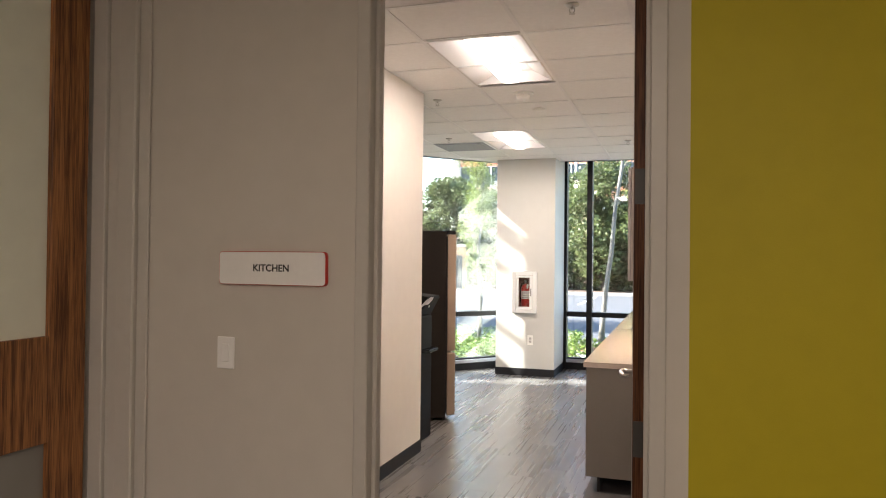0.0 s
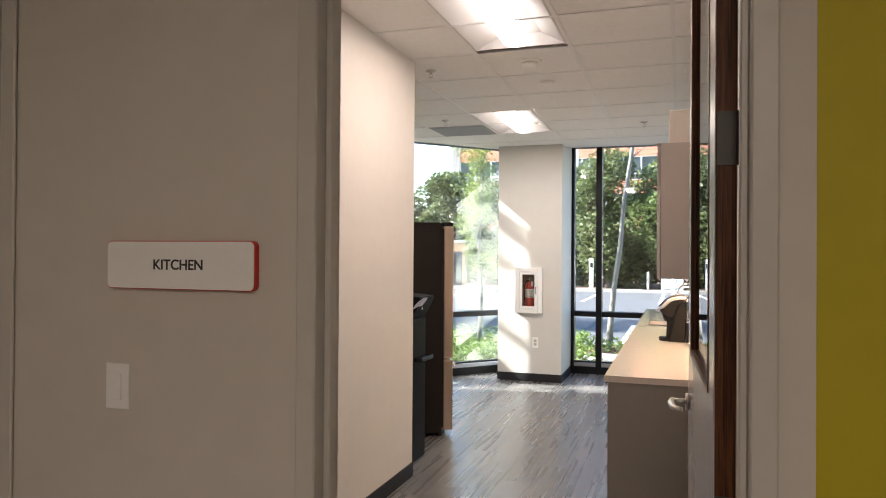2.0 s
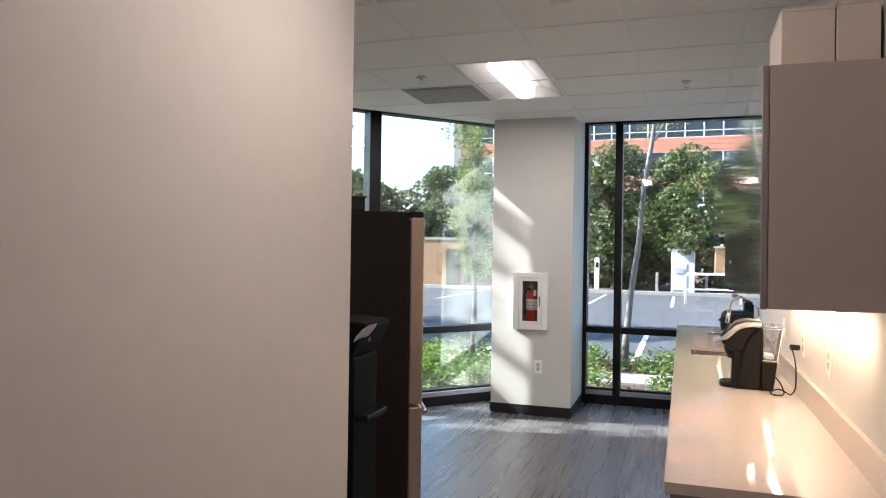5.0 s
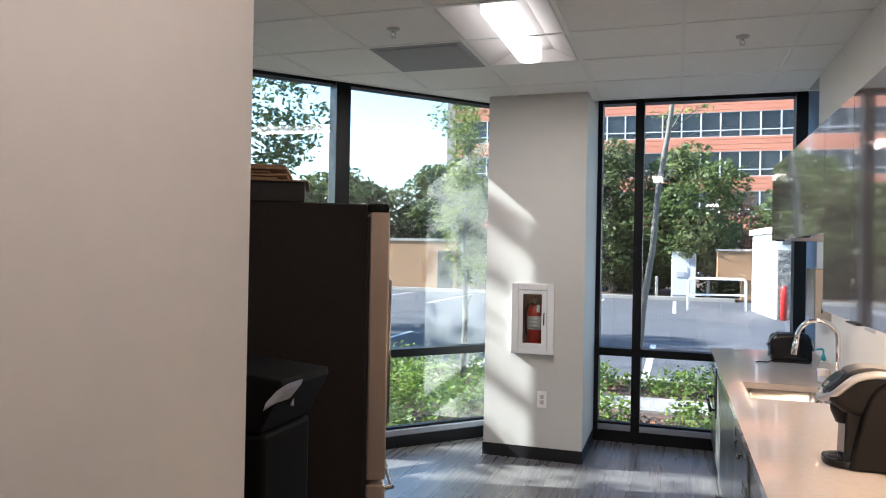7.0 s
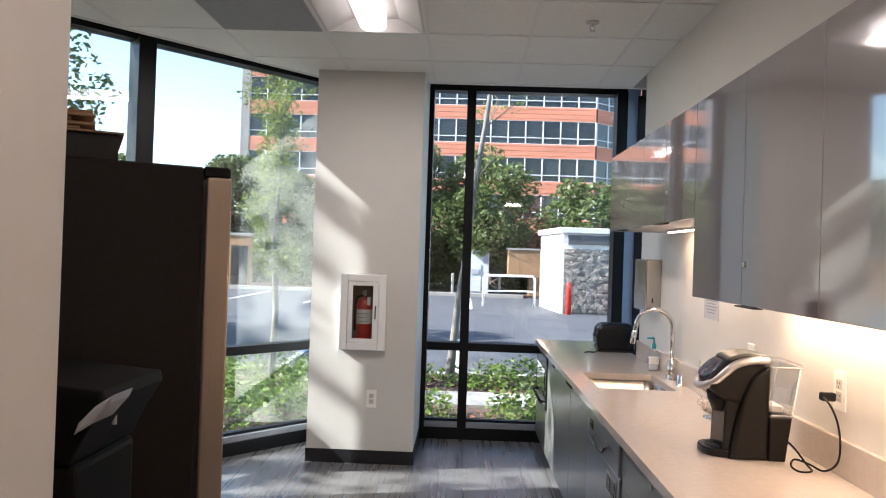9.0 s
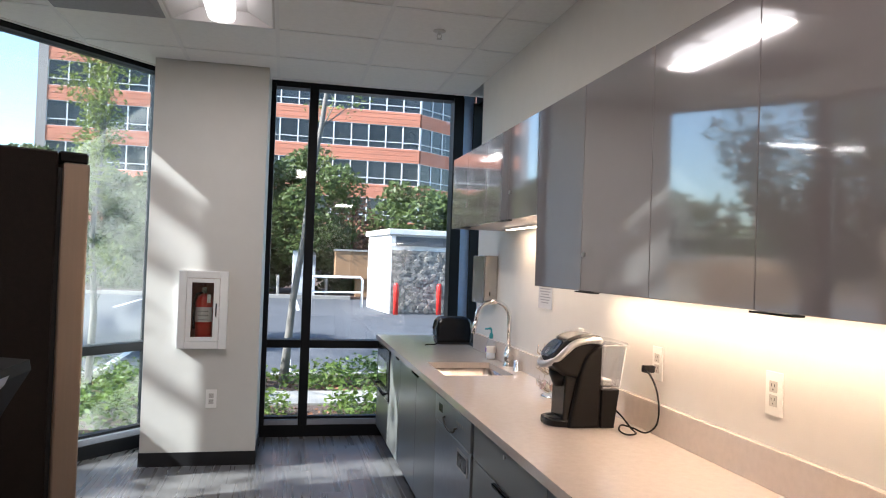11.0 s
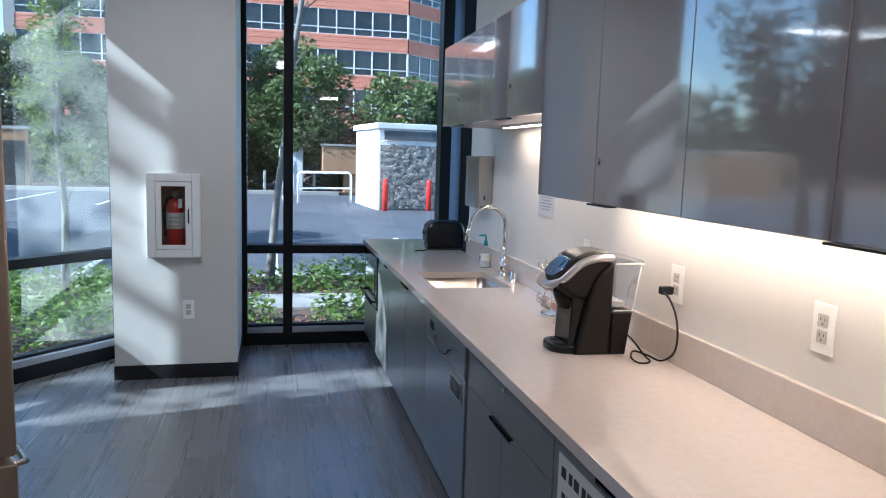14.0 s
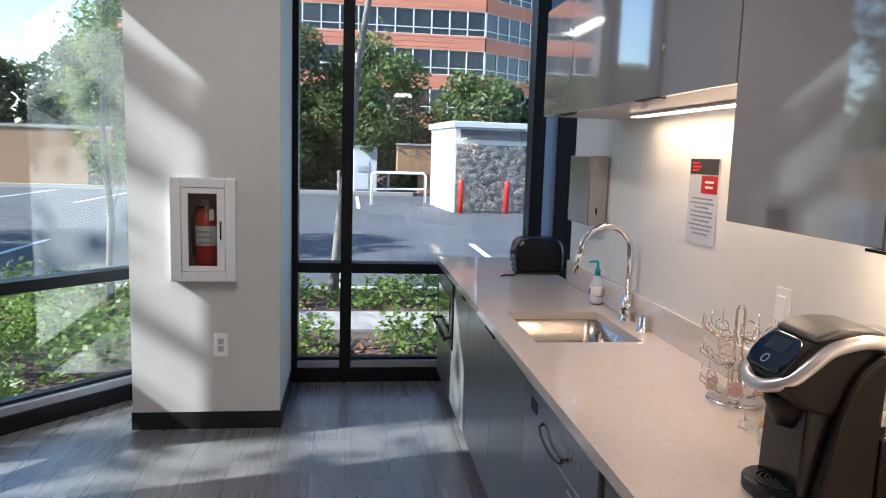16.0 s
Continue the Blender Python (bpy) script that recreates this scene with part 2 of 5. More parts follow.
M_LED = mat("led_strip", (0.9, 0.9, 0.9), 0.5, var=0.0, emit=((1.0, 0.80, 0.55), 3.5))
M_REFL = mat("lamp_reflector", (0.62, 0.59, 0.57), 0.6, var=0.02)
M_GREYVENT = mat("perforated_grey", (0.32, 0.32, 0.34), 0.6, var=0.1, scale=60, bump=0.4, bscale=300)
M_ASPHALT = mat("asphalt", (0.062, 0.065, 0.072), 0.85, var=0.25, scale=0.9, bump=0.5, bscale=60, space="World", spec=0.3)
M_CONCRETE = mat("pavement_concrete", (0.26, 0.245, 0.22), 0.8, var=0.12, scale=2, bump=0.2, bscale=60, space="World")
M_LINE = mat("road_paint", (0.55, 0.55, 0.54), 0.7, var=0.15, scale=6, space="World")
M_MULCH = mat("mulch", (0.06, 0.034, 0.022), 0.95, var=0.5, scale=22, bump=0.9, bscale=60, space="World")
M_BARK = mat("pale_bark", (0.125, 0.115, 0.10), 0.8, var=0.35, scale=12, bump=0.6, bscale=30, stretch=(1, 1, 0.4))
M_BARKD = mat("dark_bark", (0.07, 0.05, 0.04), 0.9, var=0.4, scale=9, bump=0.6, bscale=25)
M_TERRA = mat("terracotta_cladding", (0.52, 0.20, 0.12), 0.7, var=0.18, scale=0.35, space="World", stretch=(0.4, 0.4, 3.0))
M_BLDWHITE = mat("white_metal_mullion", (0.65, 0.65, 0.65), 0.5, var=0.04)
M_BLDGLASS = mat("tinted_office_glass", (0.018, 0.022, 0.026), 0.12, var=0.5, scale=0.35, space="World", rand=0.5)
M_BLDGREY = mat("grey_facade", (0.26, 0.235, 0.22), 0.7, var=0.08, scale=0.5, space="World")
M_STUCCO = mat("white_stucco", (0.66, 0.64, 0.62), 0.8, var=0.06, scale=3, bump=0.3, bscale=90)
M_TANW = mat("tan_stucco", (0.26, 0.145, 0.07), 0.8, var=0.12, scale=1.5, space="World")
M_STONE = mat("rubble_stone", (0.21, 0.19, 0.165), 0.85, var=0.3, scale=7, bump=0.9, bscale=30, rand=0.6)
M_MORTAR = mat("mortar", (0.12, 0.11, 0.10), 0.9, var=0.15)


def leaf_mat(name, base, var=0.45):
    m = mat(name, base, 0.5, var=var, scale=2.5, space="World", spec=0.3)
    t = m.node_tree
    b = t.nodes["Principled BSDF"]
    out = [n for n in t.nodes if n.type == 'OUTPUT_MATERIAL'][0]
    tl = t.nodes.new("ShaderNodeBsdfTranslucent")
    ramp = [n for n in t.nodes if n.type == 'VALTORGB'][0]
    t.links.new(ramp.outputs[0], tl.inputs[0])
    mx = t.nodes.new("ShaderNodeMixShader")
    mx.inputs[0].default_value = 0.4
    t.links.new(b.outputs[0], mx.inputs[1])
    t.links.new(tl.outputs[0], mx.inputs[2])
    t.links.new(mx.outputs[0], out.inputs[0])
    return m


M_LEAF = leaf_mat("shrub_leaf", (0.13, 0.19, 0.038))
M_LEAFD = leaf_mat("dark_tree_leaf", (0.082, 0.105, 0.038))
M_LEAFY = leaf_mat("young_leaf", (0.18, 0.22, 0.055))
M_LEAFR = leaf_mat("russet_leaf", (0.13, 0.065, 0.04))
M_LEAFG = leaf_mat("mid_tree_leaf", (0.095, 0.13, 0.042))


# ---- mesh helpers ----
def box(bm, x0, y0, z0, x1, y1, z1, bevel=0.0, seg=1):
    v = [bm.verts.new((x, y, z)) for z in (z0, z1) for y in (y0, y1) for x in (x0, x1)]
    fs = [bm.faces.new([v[i] for i in q]) for q in ((0, 2, 3, 1), (4, 5, 7, 6), (0, 1, 5, 4), (2, 6, 7, 3), (0, 4, 6, 2), (1, 3, 7, 5))]
    if bevel:
        es = list({e for f in fs for e in f.edges})
        bmesh.ops.bevel(bm, geom=es, offset=bevel, segments=seg, affect='EDGES', profile=0.5)
    return bm


def ring_tube(bm, pts, radii, seg=10, cap=True):
    """A tube through points with a radius at each."""
    pts = [Vector(p) for p in pts]
    if not hasattr(radii, "__len__"):
        radii = [radii] * len(pts)
    rings = []
    side = None
    for i, p in enumerate(pts):
        a = pts[max(i - 1, 0)]
        b = pts[min(i + 1, len(pts) - 1)]
        d = (b - a).normalized()
        if side is None:
            side = d.orthogonal().normalized()
        side = (side - d * side.dot(d)).normalized()
        up = d.cross(side)
        rings.append([bm.verts.new(p + (side * math.cos(k * 2 * math.pi / seg) + up * math.sin(k * 2 * math.pi / seg)) * radii[i]) for k in range(seg)])
    for r0, r1 in zip(rings, rings[1:]):
        for k in range(seg):
            f = bm.faces.new((r0[k], r0[(k + 1) % seg], r1[(k + 1) % seg], r1[k]))
            f.smooth = True
    if cap:
        bm.faces.new(rings[0][::-1])
        bm.faces.new(rings[-1])
    return bm


def lathe(bm, profile, seg=20, cx=0.0, cy=0.0, sx=1.0, sy=1.0):
    """A turned body from (radius, height) pairs."""
    rings = [[bm.verts.new((cx + sx * r * math.cos(k * 2 * math.pi / seg), cy + sy * r * math.sin(k * 2 * math.pi / seg), z)) for k in range(seg)] for r, z in profile]
    for r0, r1 in zip(rings, rings[1:]):
        for k in range(seg):
            f = bm.faces.new((r0[k], r0[(k + 1) % seg], r1[(k + 1) % seg], r1[k]))
            f.smooth = True
    bm.faces.new(rings[0][::-1])
    bm.faces.new(rings[-1])
    return bm


def prism(bm, outline, axis, a, b, bevel=0.0, seg=2):
    """An outline of 2D points swept along an axis from a to b."""
    def at(p, h):
        return {"x": (h, p[0], p[1]), "y": (p[0], h, p[1]), "z": (p[0], p[1], h)}[axis]
    lo = [bm.verts.new(at(p, a)) for p in outline]
    hi = [bm.verts.new(at(p, b)) for p in outline]
    n = len(outline)
    fs = [bm.faces.new(lo), bm.faces.new(hi[::-1])]
    for i in range(n):
        fs.append(bm.faces.new((lo[i], hi[i], hi[(i + 1) % n], lo[(i + 1) % n])))
    bmesh.ops.recalc_face_normals(bm, faces=fs)
    if bevel:
        es = list({e for f in fs[:2] for e in f.edges})
        bmesh.ops.bevel(bm, geom=es, offset=bevel, segments=seg, affect='EDGES', profile=0.5)
    return bm


def mesh_of(name, bm, material):
    me = bpy.data.meshes.new(name)
    bm.to_mesh(me)
    bm.free()
    me.materials.append(material)
    return me


def part(name, bm, material, parent=None, label=""):
    o = new(name, mesh_of(name, bm, material))
    if parent is not None:
        o.parent = parent
    if label:
        tagged(o, label)
    return o


def thing(name, label, category, m=None, group="", kind=""):
    o = new(name)
    o.empty_display_size = 0.1
    if m is not None:
        o.matrix_basis = m
    return tagged(o, label, category, group, kind)


def B():
    return bmesh.new()


def rounded(w, h, r, n=5):
    out = []
    for cx, cy, a0 in ((w - r, h - r, 0), (-w + r, h - r, 90), (-w + r, -h + r, 180), (w - r, -h + r, 270)):
        for k in range(n + 1):
            a = radians(a0 + 90 * k / n)
            out.append((cx + r * math.cos(a), cy + r * math.sin(a)))
    return out


def structure(name, bm, material, label, category):
    o = part(name, bm, material)
    return tagged(o, label, category, kind="structure")


def leaves(name, centres, radii, count, size, material, parent, seed, flat=0.6, label=""):
    """Many small leaf quads in uneven clumps round the centres."""
    r = np.random.default_rng(seed)
    c = np.array(centres, float)
    rad = np.array(radii, float)
    w = rad.prod(1) ** 0.7
    idx = r.choice(len(c), count, p=w / w.sum())
    d = r.normal(size=(count, 3))
    d /= np.linalg.norm(d, axis=1)[:, None]
    rr = r.uniform(0.25, 1.0, count) ** 0.45
    p = c[idx] + d * rad[idx] * rr[:, None]
    a = r.normal(size=(count, 3))
    a[:, 2] *= flat
    a /= np.linalg.norm(a, axis=1)[:, None]
    b = np.cross(a, r.normal(size=(count, 3)))
    b /= np.linalg.norm(b, axis=1)[:, None]
    s = size * r.uniform(0.5, 1.3, count)[:, None]
    quad = np.stack([p - a * s, p + b * s * 0.5, p + a * s, p - b * s * 0.5], 1).reshape(-1, 3)
    me = bpy.data.meshes.new(name)
    me.from_pydata(quad.tolist(), [], np.arange(count * 4).reshape(-1, 4).tolist())
    me.materials.append(material)
    o = new(name, me)
    if parent is not None:
        o.parent = parent
    if label:
        tagged(o, label)
    return o


# ---- the large structure ----
CEIL = 2.92
XW = -0.21        # cabinet wall
XL = -2.235       # white wall beside the entry
WY0, WY1 = 3.12, 3.215  # partition to the corridor
DX0, DX1 = -1.236, -0.319  # kitchen doorway
GROUND = -0.2

structure("wall_cabinets", box(B(), XW, WY1, 0, XW + 0.16, 10.25, 3.14), M_WALL, "white painted wall behind the kitchen cabinets", "wall")
b = B()
box(b, XL - 0.13, 4.375, 0, XL, 6.375, CEIL + 0.2)
box(b, XL - 0.13, 3.365, 2.80, XL, 4.375, CEIL + 0.2)
box(b, XL - 0.13, WY1, 0, XL, 3.365, CEIL + 0.2)
structure("wall_entry_side", b, M_WALL, "white painted wall beside the entry with a wooden door", "wall")
structure("wall_alcove_back", box(B(), -4.62, 6.245, 0, XL - 0.13, 6.375, CEIL + 0.2), M_WALL, "white painted wall of the fridge alcove", "wall")
structure("wall_alcove_end", box(B(), -4.62, 6.375, 0, -4.5, 9.12, 3.3), M_WALL, "white painted end wall of the fridge alcove", "wall")
b = B()
box(b, -2.60, WY0, 0, DX0 - 0.05, WY1, 3.14)
box(b, DX0 - 0.05, WY0, 2.80, DX1 + 0.05, WY1, 3.14)
structure("wall_sign", b, M_CORR, "greige painted corridor wall beside the kitchen door", "wall")
structure("wall_door_strip", box(B(), DX1 + 0.05, WY0, 0, -0.205, WY1, 3.14), M_CORR, "narrow greige strip of wall beside the door frame", "wall")
structure("wall_accent", box(B(), -0.205, WY0 - 0.002, 0, 1.7, WY1 - 0.004, 3.14), M_YELLOW, "chartreuse yellow painted accent wall", "wall")
structure("wall_corridor_right", box(B(), 1.6, -2.0, 0, 1.72, WY0 - 0.004, 3.0), M_CORR, "greige painted corridor wall", "wall")
structure("wall_corridor_back", box(B(), -2.6, -2.12, 0, 1.72, -2.0, 3.0), M_CORR, "greige painted corridor wall", "wall")
b = B()
box(b, -2.60, -2.0, 0, -2.42, 2.09, 3.0)
box(b, -2.60, 2.09, 2.75, -2.42, WY0, 3.0)
box(b, -2.60, 3.068, 0, -2.42, WY0, 2.75)
structure("wall_corridor_left", b, M_CORR, "greige painted corridor wall with a glazed wooden door", "wall")
structure("ceiling_corridor", box(B(), -2.6, -2.1, CEIL - 0.02, 1.7, WY0, CEIL + 0.1), M_TILE, "white corridor ceiling", "ceiling")

# floor: a slab cut along the slanted windows
FA = Vector((-4.5, 9.02))
FB = Vector((-2.615, 11.055))
b = B()
outline = [(-4.6, 6.2), (-2.3, 6.2), (-2.3, -2.05), (1.68, -2.05), (1.68, 3.2), (-0.1, 3.2), (-0.1, 11.28), (-2.4, 11.28), (-2.66, 11.11), (-4.6, 9.0)]
prism(b, outline, "z", -0.22, 0.0)
FLOOR = structure("floor", b, M_SUBFLOOR, "grey wood-look plank flooring", "floor")

# ceiling of the kitchen: lay-in tiles in a metal grid, one mesh
GX = -2.39
cells_out = {(0, 0), (0, 1), (-1, 1), (1, -5), (1, -4)}
b = B()
xs = [GX + 0.633 * i for i in range(-4, 5)]
ys = [8.225 - 0.645 * 3 - 0.62 * k for k in range(6, 0, -1)] + [8.225 - 0.645 * k for k in range(3, 0, -1)] + [8.225 + 0.6125 * k for k in range(0, 5)]
ylines = sorted(ys)
j0 = ylines.index(8.225)
for i in range(len(xs) - 1):
    for j in range(len(ylines) - 1):
        if (i - 4, j - j0) in cells_out:
            continue
        x0, x1, y0, y1 = xs[i] + 0.010, xs[i + 1] - 0.010, ylines[j] + 0.010, ylines[j + 1] - 0.010
        box(b, x0, y0, CEIL + 0.004, x1, y1, CEIL + 0.02)
clip = [((-0.21, 0, 0), (1, 0, 0)), ((0, 10.69, 0), (0, 1, 0)), ((-2.66, 10.62, 0), (-0.742, 0.670, 0)), ((-4.5, 0, 0), (-1, 0, 0)), ((0, WY1, 0), (0, -1, 0))]


def clip_to(bm, planes):
    for co, no in planes:
        bmesh.ops.bisect_plane(bm, geom=bm.verts[:] + bm.edges[:] + bm.faces[:], plane_co=co, plane_no=no, clear_outer=True)


clip_to(b, clip)
CEILING = structure("ceiling", b, M_TILE, "white suspended ceiling of square lay-in tiles", "ceiling")
b = B()
for x in xs:
    box(b, x - 0.012, 3.0, CEIL - 0.001, x + 0.012, 11.5, CEIL + 0.003)
for y in ylines:
    box(b, -5, y - 0.012, CEIL - 0.0005, 0.2, y + 0.012, CEIL + 0.0035)
clip_to(b, clip)
tagged(part("ceiling_grid", b, M_TBAR), "white metal ceiling grid", "ceiling grid", kind="structure")
b = B()
prism(b, [(-4.7, 3.1), (0.05, 3.1), (0.05, 11.5), (-2.5, 11.5), (-4.7, 9.2)], "z", 3.12, 3.3)
structure("roof_slab", b, M_WALL, "slab over the ceiling", "ceiling")
b = B()
box(b, -2.66, 10.685, CEIL, -0.02, 10.72, 3.12)
structure("trim_window_pocket", b, M_WALL, "white fascia at the ceiling edge by the windows", "trim")
b = B()
box(b, 0, -0.035, CEIL, 2.80, 0, 3.12)
o = structure("trim_slanted_pocket", b, M_WALL, "white fascia at the ceiling edge by the slanted windows", "trim")
o.matrix_basis = pose(-4.54, 8.545, 0, 0, 0, 47.9)

# column with a niche for the extinguisher cabinet
CX0, CX1, CY = -2.615, -1.82, 10.384
NX0, NX1, NZ0, NZ1 = -2.335, -2.105, 0.90, 1.355
b = B()
box(b, CX0, CY, 0, NX0, CY + 0.17, 3.12)
box(b, NX1, CY, 0, CX1, CY + 0.17, 3.12)
box(b, NX0, CY, 0, NX1, CY + 0.17, NZ0)
box(b, NX0, CY, NZ1, NX1, CY + 0.17, 3.12)
box(b, CX0, CY + 0.17, 0, CX1, 11.36, 3.12)
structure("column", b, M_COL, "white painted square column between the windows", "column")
b = B()
box(b, CX0 - 0.006, CY - 0.006, 0, CX1 + 0.006, CY, 0.102)
box(b, CX1, CY, 0, CX1 + 0.006, 11.17, 0.102)
box(b, CX0 - 0.006, CY, 0, CX0, 10.99, 0.102)
structure("baseboard_column", b, M_RUBBER, "black rubber base round the column", "baseboard")
b = B()
box(b, XL, 4.47, 0, XL + 0.006, 6.381, 0.102)
box(b, -2.9, 6.375, 0, XL + 0.006, 6.381, 0.102)
structure("baseboard_entry", b, M_RUBBER, "black rubber base along the white wall", "baseboard")
structure("baseboard_cabinet_wall", box(B(), XW - 0.006, 3.3, 0, XW, 5.835, 0.102), M_RUBBER, "black rubber base along the cabinet wall", "baseboard")


# ---- windows ----
def window_wall(name, m, width, posts, label, glass_top=2.95, head_top=3.12, glass=None):
    """Black curtain wall in its own frame: x along, y outwards."""
    w = thing(name, label, "window", m, kind="structure")
    part("window_base", box(B(), 0, 0.0, 0.0, width, 0.17, 0.10, 0.003), M_BLACKF, w)
    part("window_sill", box(B(), 0, 0.012, 0.10, width, 0.15, 0.145, 0.002), M_SILL, w, "grey aluminium sill")
    part("window_head", box(B(), 0, 0.03, glass_top, width, 0.16, head_top, 0.002), M_BLACKF, w)
    for a, c in posts:
        part("mullion", box(B(), a, 0.0, 0.10, c, 0.165, glass_top + 0.02, 0.003), M_BLACKF, w)
    spans = [(posts[i][1], posts[i + 1][0]) for i in range(len(posts) - 1)]
    for a, c in spans:
        part("transom", box(B(), a, 0.02, 0.755, c, 0.16, 0.822, 0.003), M_BLACKF, w)
        b = B()
        box(b, a, 0.05, 0.145, c, 0.11, 0.165)
        part("glazing_bead", b, M_BLACKF, w)
        for z0, z1 in ((0.165, 0.755), (0.822, glass_top)):
            part("pane", box(B(), a, 0.075, z0, c, 0.081, z1), glass or M_GLASS, w)
    return w


W1 = window_wall("window_1", pose(-1.82, 11.185, 0), 1.80, [(0.0, 0.04), (0.322, 0.397), (1.60, 1.69)], "tall black-framed window wall over the car park", glass_top=2.99, glass=M_GLASSPLAIN)
part("corner_panel", box(B(), 1.69, 0.01, 0.0, 1.785, 0.16, 3.12), M_CORNER, W1, "corner panel with the sky's blue reflection in its colour")
W2 = window_wall("window_2", pose(-4.5, 9.015, 0, 0, 0, 47.2), 2.776, [(0.0, 0.08), (1.135, 1.255), (2.72, 2.776)], "tall black-framed slanted window wall over planting", glass_top=2.97)
W3 = window_wall("window_3", pose(-0.05, 11.18, 0, 0, 0, -90), 0.93, [(0.0, 0.03), (0.90, 0.93)], "narrow black-framed side window beside the cabinets")
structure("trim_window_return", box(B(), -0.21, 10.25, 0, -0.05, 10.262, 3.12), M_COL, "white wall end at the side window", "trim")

# ---- doors and frames ----
b = B()
box(b, DX0 - 0.05, WY0 - 0.015, 0, DX0, WY1 + 0.015, 2.80, 0.004)
box(b, DX1, WY0 - 0.015, 0, DX1 + 0.05, WY1 + 0.015, 2.80, 0.004)
box(b, DX0, WY0 - 0.015, 2.75, DX1, WY1 + 0.015, 2.80, 0.004)
box(b, DX0, WY0 + 0.03, 0, DX0 + 0.016, WY1 - 0.03, 2.75, 0.003)
box(b, DX1 - 0.016, WY0 + 0.03, 0, DX1, WY1 - 0.03, 2.75, 0.003)
D1F = structure("trim_kitchen_door_frame", b, M_FRAME, "greige steel door frame of the kitchen doorway", "door frame")


def lever(parent, y, z, x, side):
    """A lever handle on a rose, on the face x, pointing to the hinge (-y)."""
    b = B()
    ring_tube(b, [(x, y, z), (x + side * 0.012, y, z)], 0.027, 20)
    ring_tube(b, [(x, y, z), (x + side * 0.055, y, z)], 0.010, 12)
    ring_tube(b, [(x + side * 0.052, y + 0.004, z), (x + side * 0.058, y - 0.03, z), (x + side * 0.055, y - 0.09, z - 0.002), (x + side * 0.045, y - 0.118, z - 0.002), (x + side * 0.028, y - 0.122, z - 0.002)], [0.012, 0.011, 0.010, 0.009, 0.008], 12)
    return part("door_handle", b, M_NICKEL, parent, "satin nickel lever handle")


def hinge(parent, x, y, z, sx):
    b = B()
    box(b, x, y - 0.045, z - 0.057, x + 0.003 * sx, y, z + 0.057)
    ring_tube(b, [(x + 0.004 * sx, y + 0.004, z - 0.057), (x + 0.004 * sx, y + 0.004, z + 0.057)], 0.0075, 10)
    return part("hinge", b, M_HINGE, parent, "dull steel butt hinge")


# the open kitchen door: local y along the leaf from the hinge, local x its thickness
DOOR = thing("door_1", "open grey-faced door with zebra-wood edges and a glazed panel", "door", pose(-0.331, 3.262, 0, 0, 0, 2.6), kind="structure")
T = 0.045
LZ0, LZ1 = 1.265, 2.60


def leaf_boxes(b, x0, x1, grow):
    box(b, x0, grow, 0.01 + grow, x1, 0.14, 2.74 - grow, 0.001)
    box(b, x0, 0.775, 0.01 + grow, x1, 0.905 - grow, 2.74 - grow, 0.001)
    box(b, x0, 0.14, 0.01 + grow, x1, 0.775, LZ0, 0.001)
    box(b, x0, 0.14, LZ1, x1, 0.775, 2.74 - grow, 0.001)
    return b


part("leaf", leaf_boxes(B(), -T + 0.002, -0.002, 0.0), M_WOODDARK, DOOR, "dark zebra-wood door edge")
part("face_panel", leaf_boxes(B(), -T, -T + 0.002, 0.0005), M_DOORFACE, DOOR, "grey laminate face")
part("face_panel", leaf_boxes(B(), -0.002, 0.0, 0.0005), M_DOORFACE, DOOR, "grey laminate face")
b = B()
for x0, x1 in ((-T - 0.002, -T + 0.010), (-0.018, 0.002)):
    box(b, x0, 0.136, LZ0 - 0.006, x1, 0.152, LZ1 + 0.006)
    box(b, x0, 0.763, LZ0 - 0.006, x1, 0.779, LZ1 + 0.006)
    box(b, x0, 0.152, LZ0 - 0.006, x1, 0.763, LZ0 + 0.012)
    box(b, x0, 0.152, LZ1 - 0.012, x1, 0.763, LZ1 + 0.006)
part("glazing_stop", b, M_WOODDARK, DOOR, "dark brown wooden glazing stop")
part("pane", box(B(), -T + 0.0105, 0.145, LZ0 + 0.005, -T + 0.0165, 0.770, LZ1 - 0.005), M_CLEAR, DOOR)
lever(DOOR, 0.845, 1.098, -T, -1)
lever(DOOR, 0.845, 1.098, 0.0, 1)
for z in (0.21, 1.01, 1.82, 2.60):
    b = B()
    box(b, -T + 0.004, -0.0035, z - 0.057, 0.0, 0.0, z + 0.057)
    ring_tube(b, [(0.006, -0.006, z - 0.057), (0.006, -0.006, z + 0.057)], 0.0075, 10)
    for k in (-0.04, -0.014, 0.014, 0.04):
        xk = -T / 2 + (0.008 if k * k > 0.001 else -0.006)
        ring_tube(b, [(xk, -0.0036, z + k), (xk, -0.0046, z + k)], 0.004, 8)
    part("hinge", b, M_HINGE, DOOR, "dull steel butt hinge")

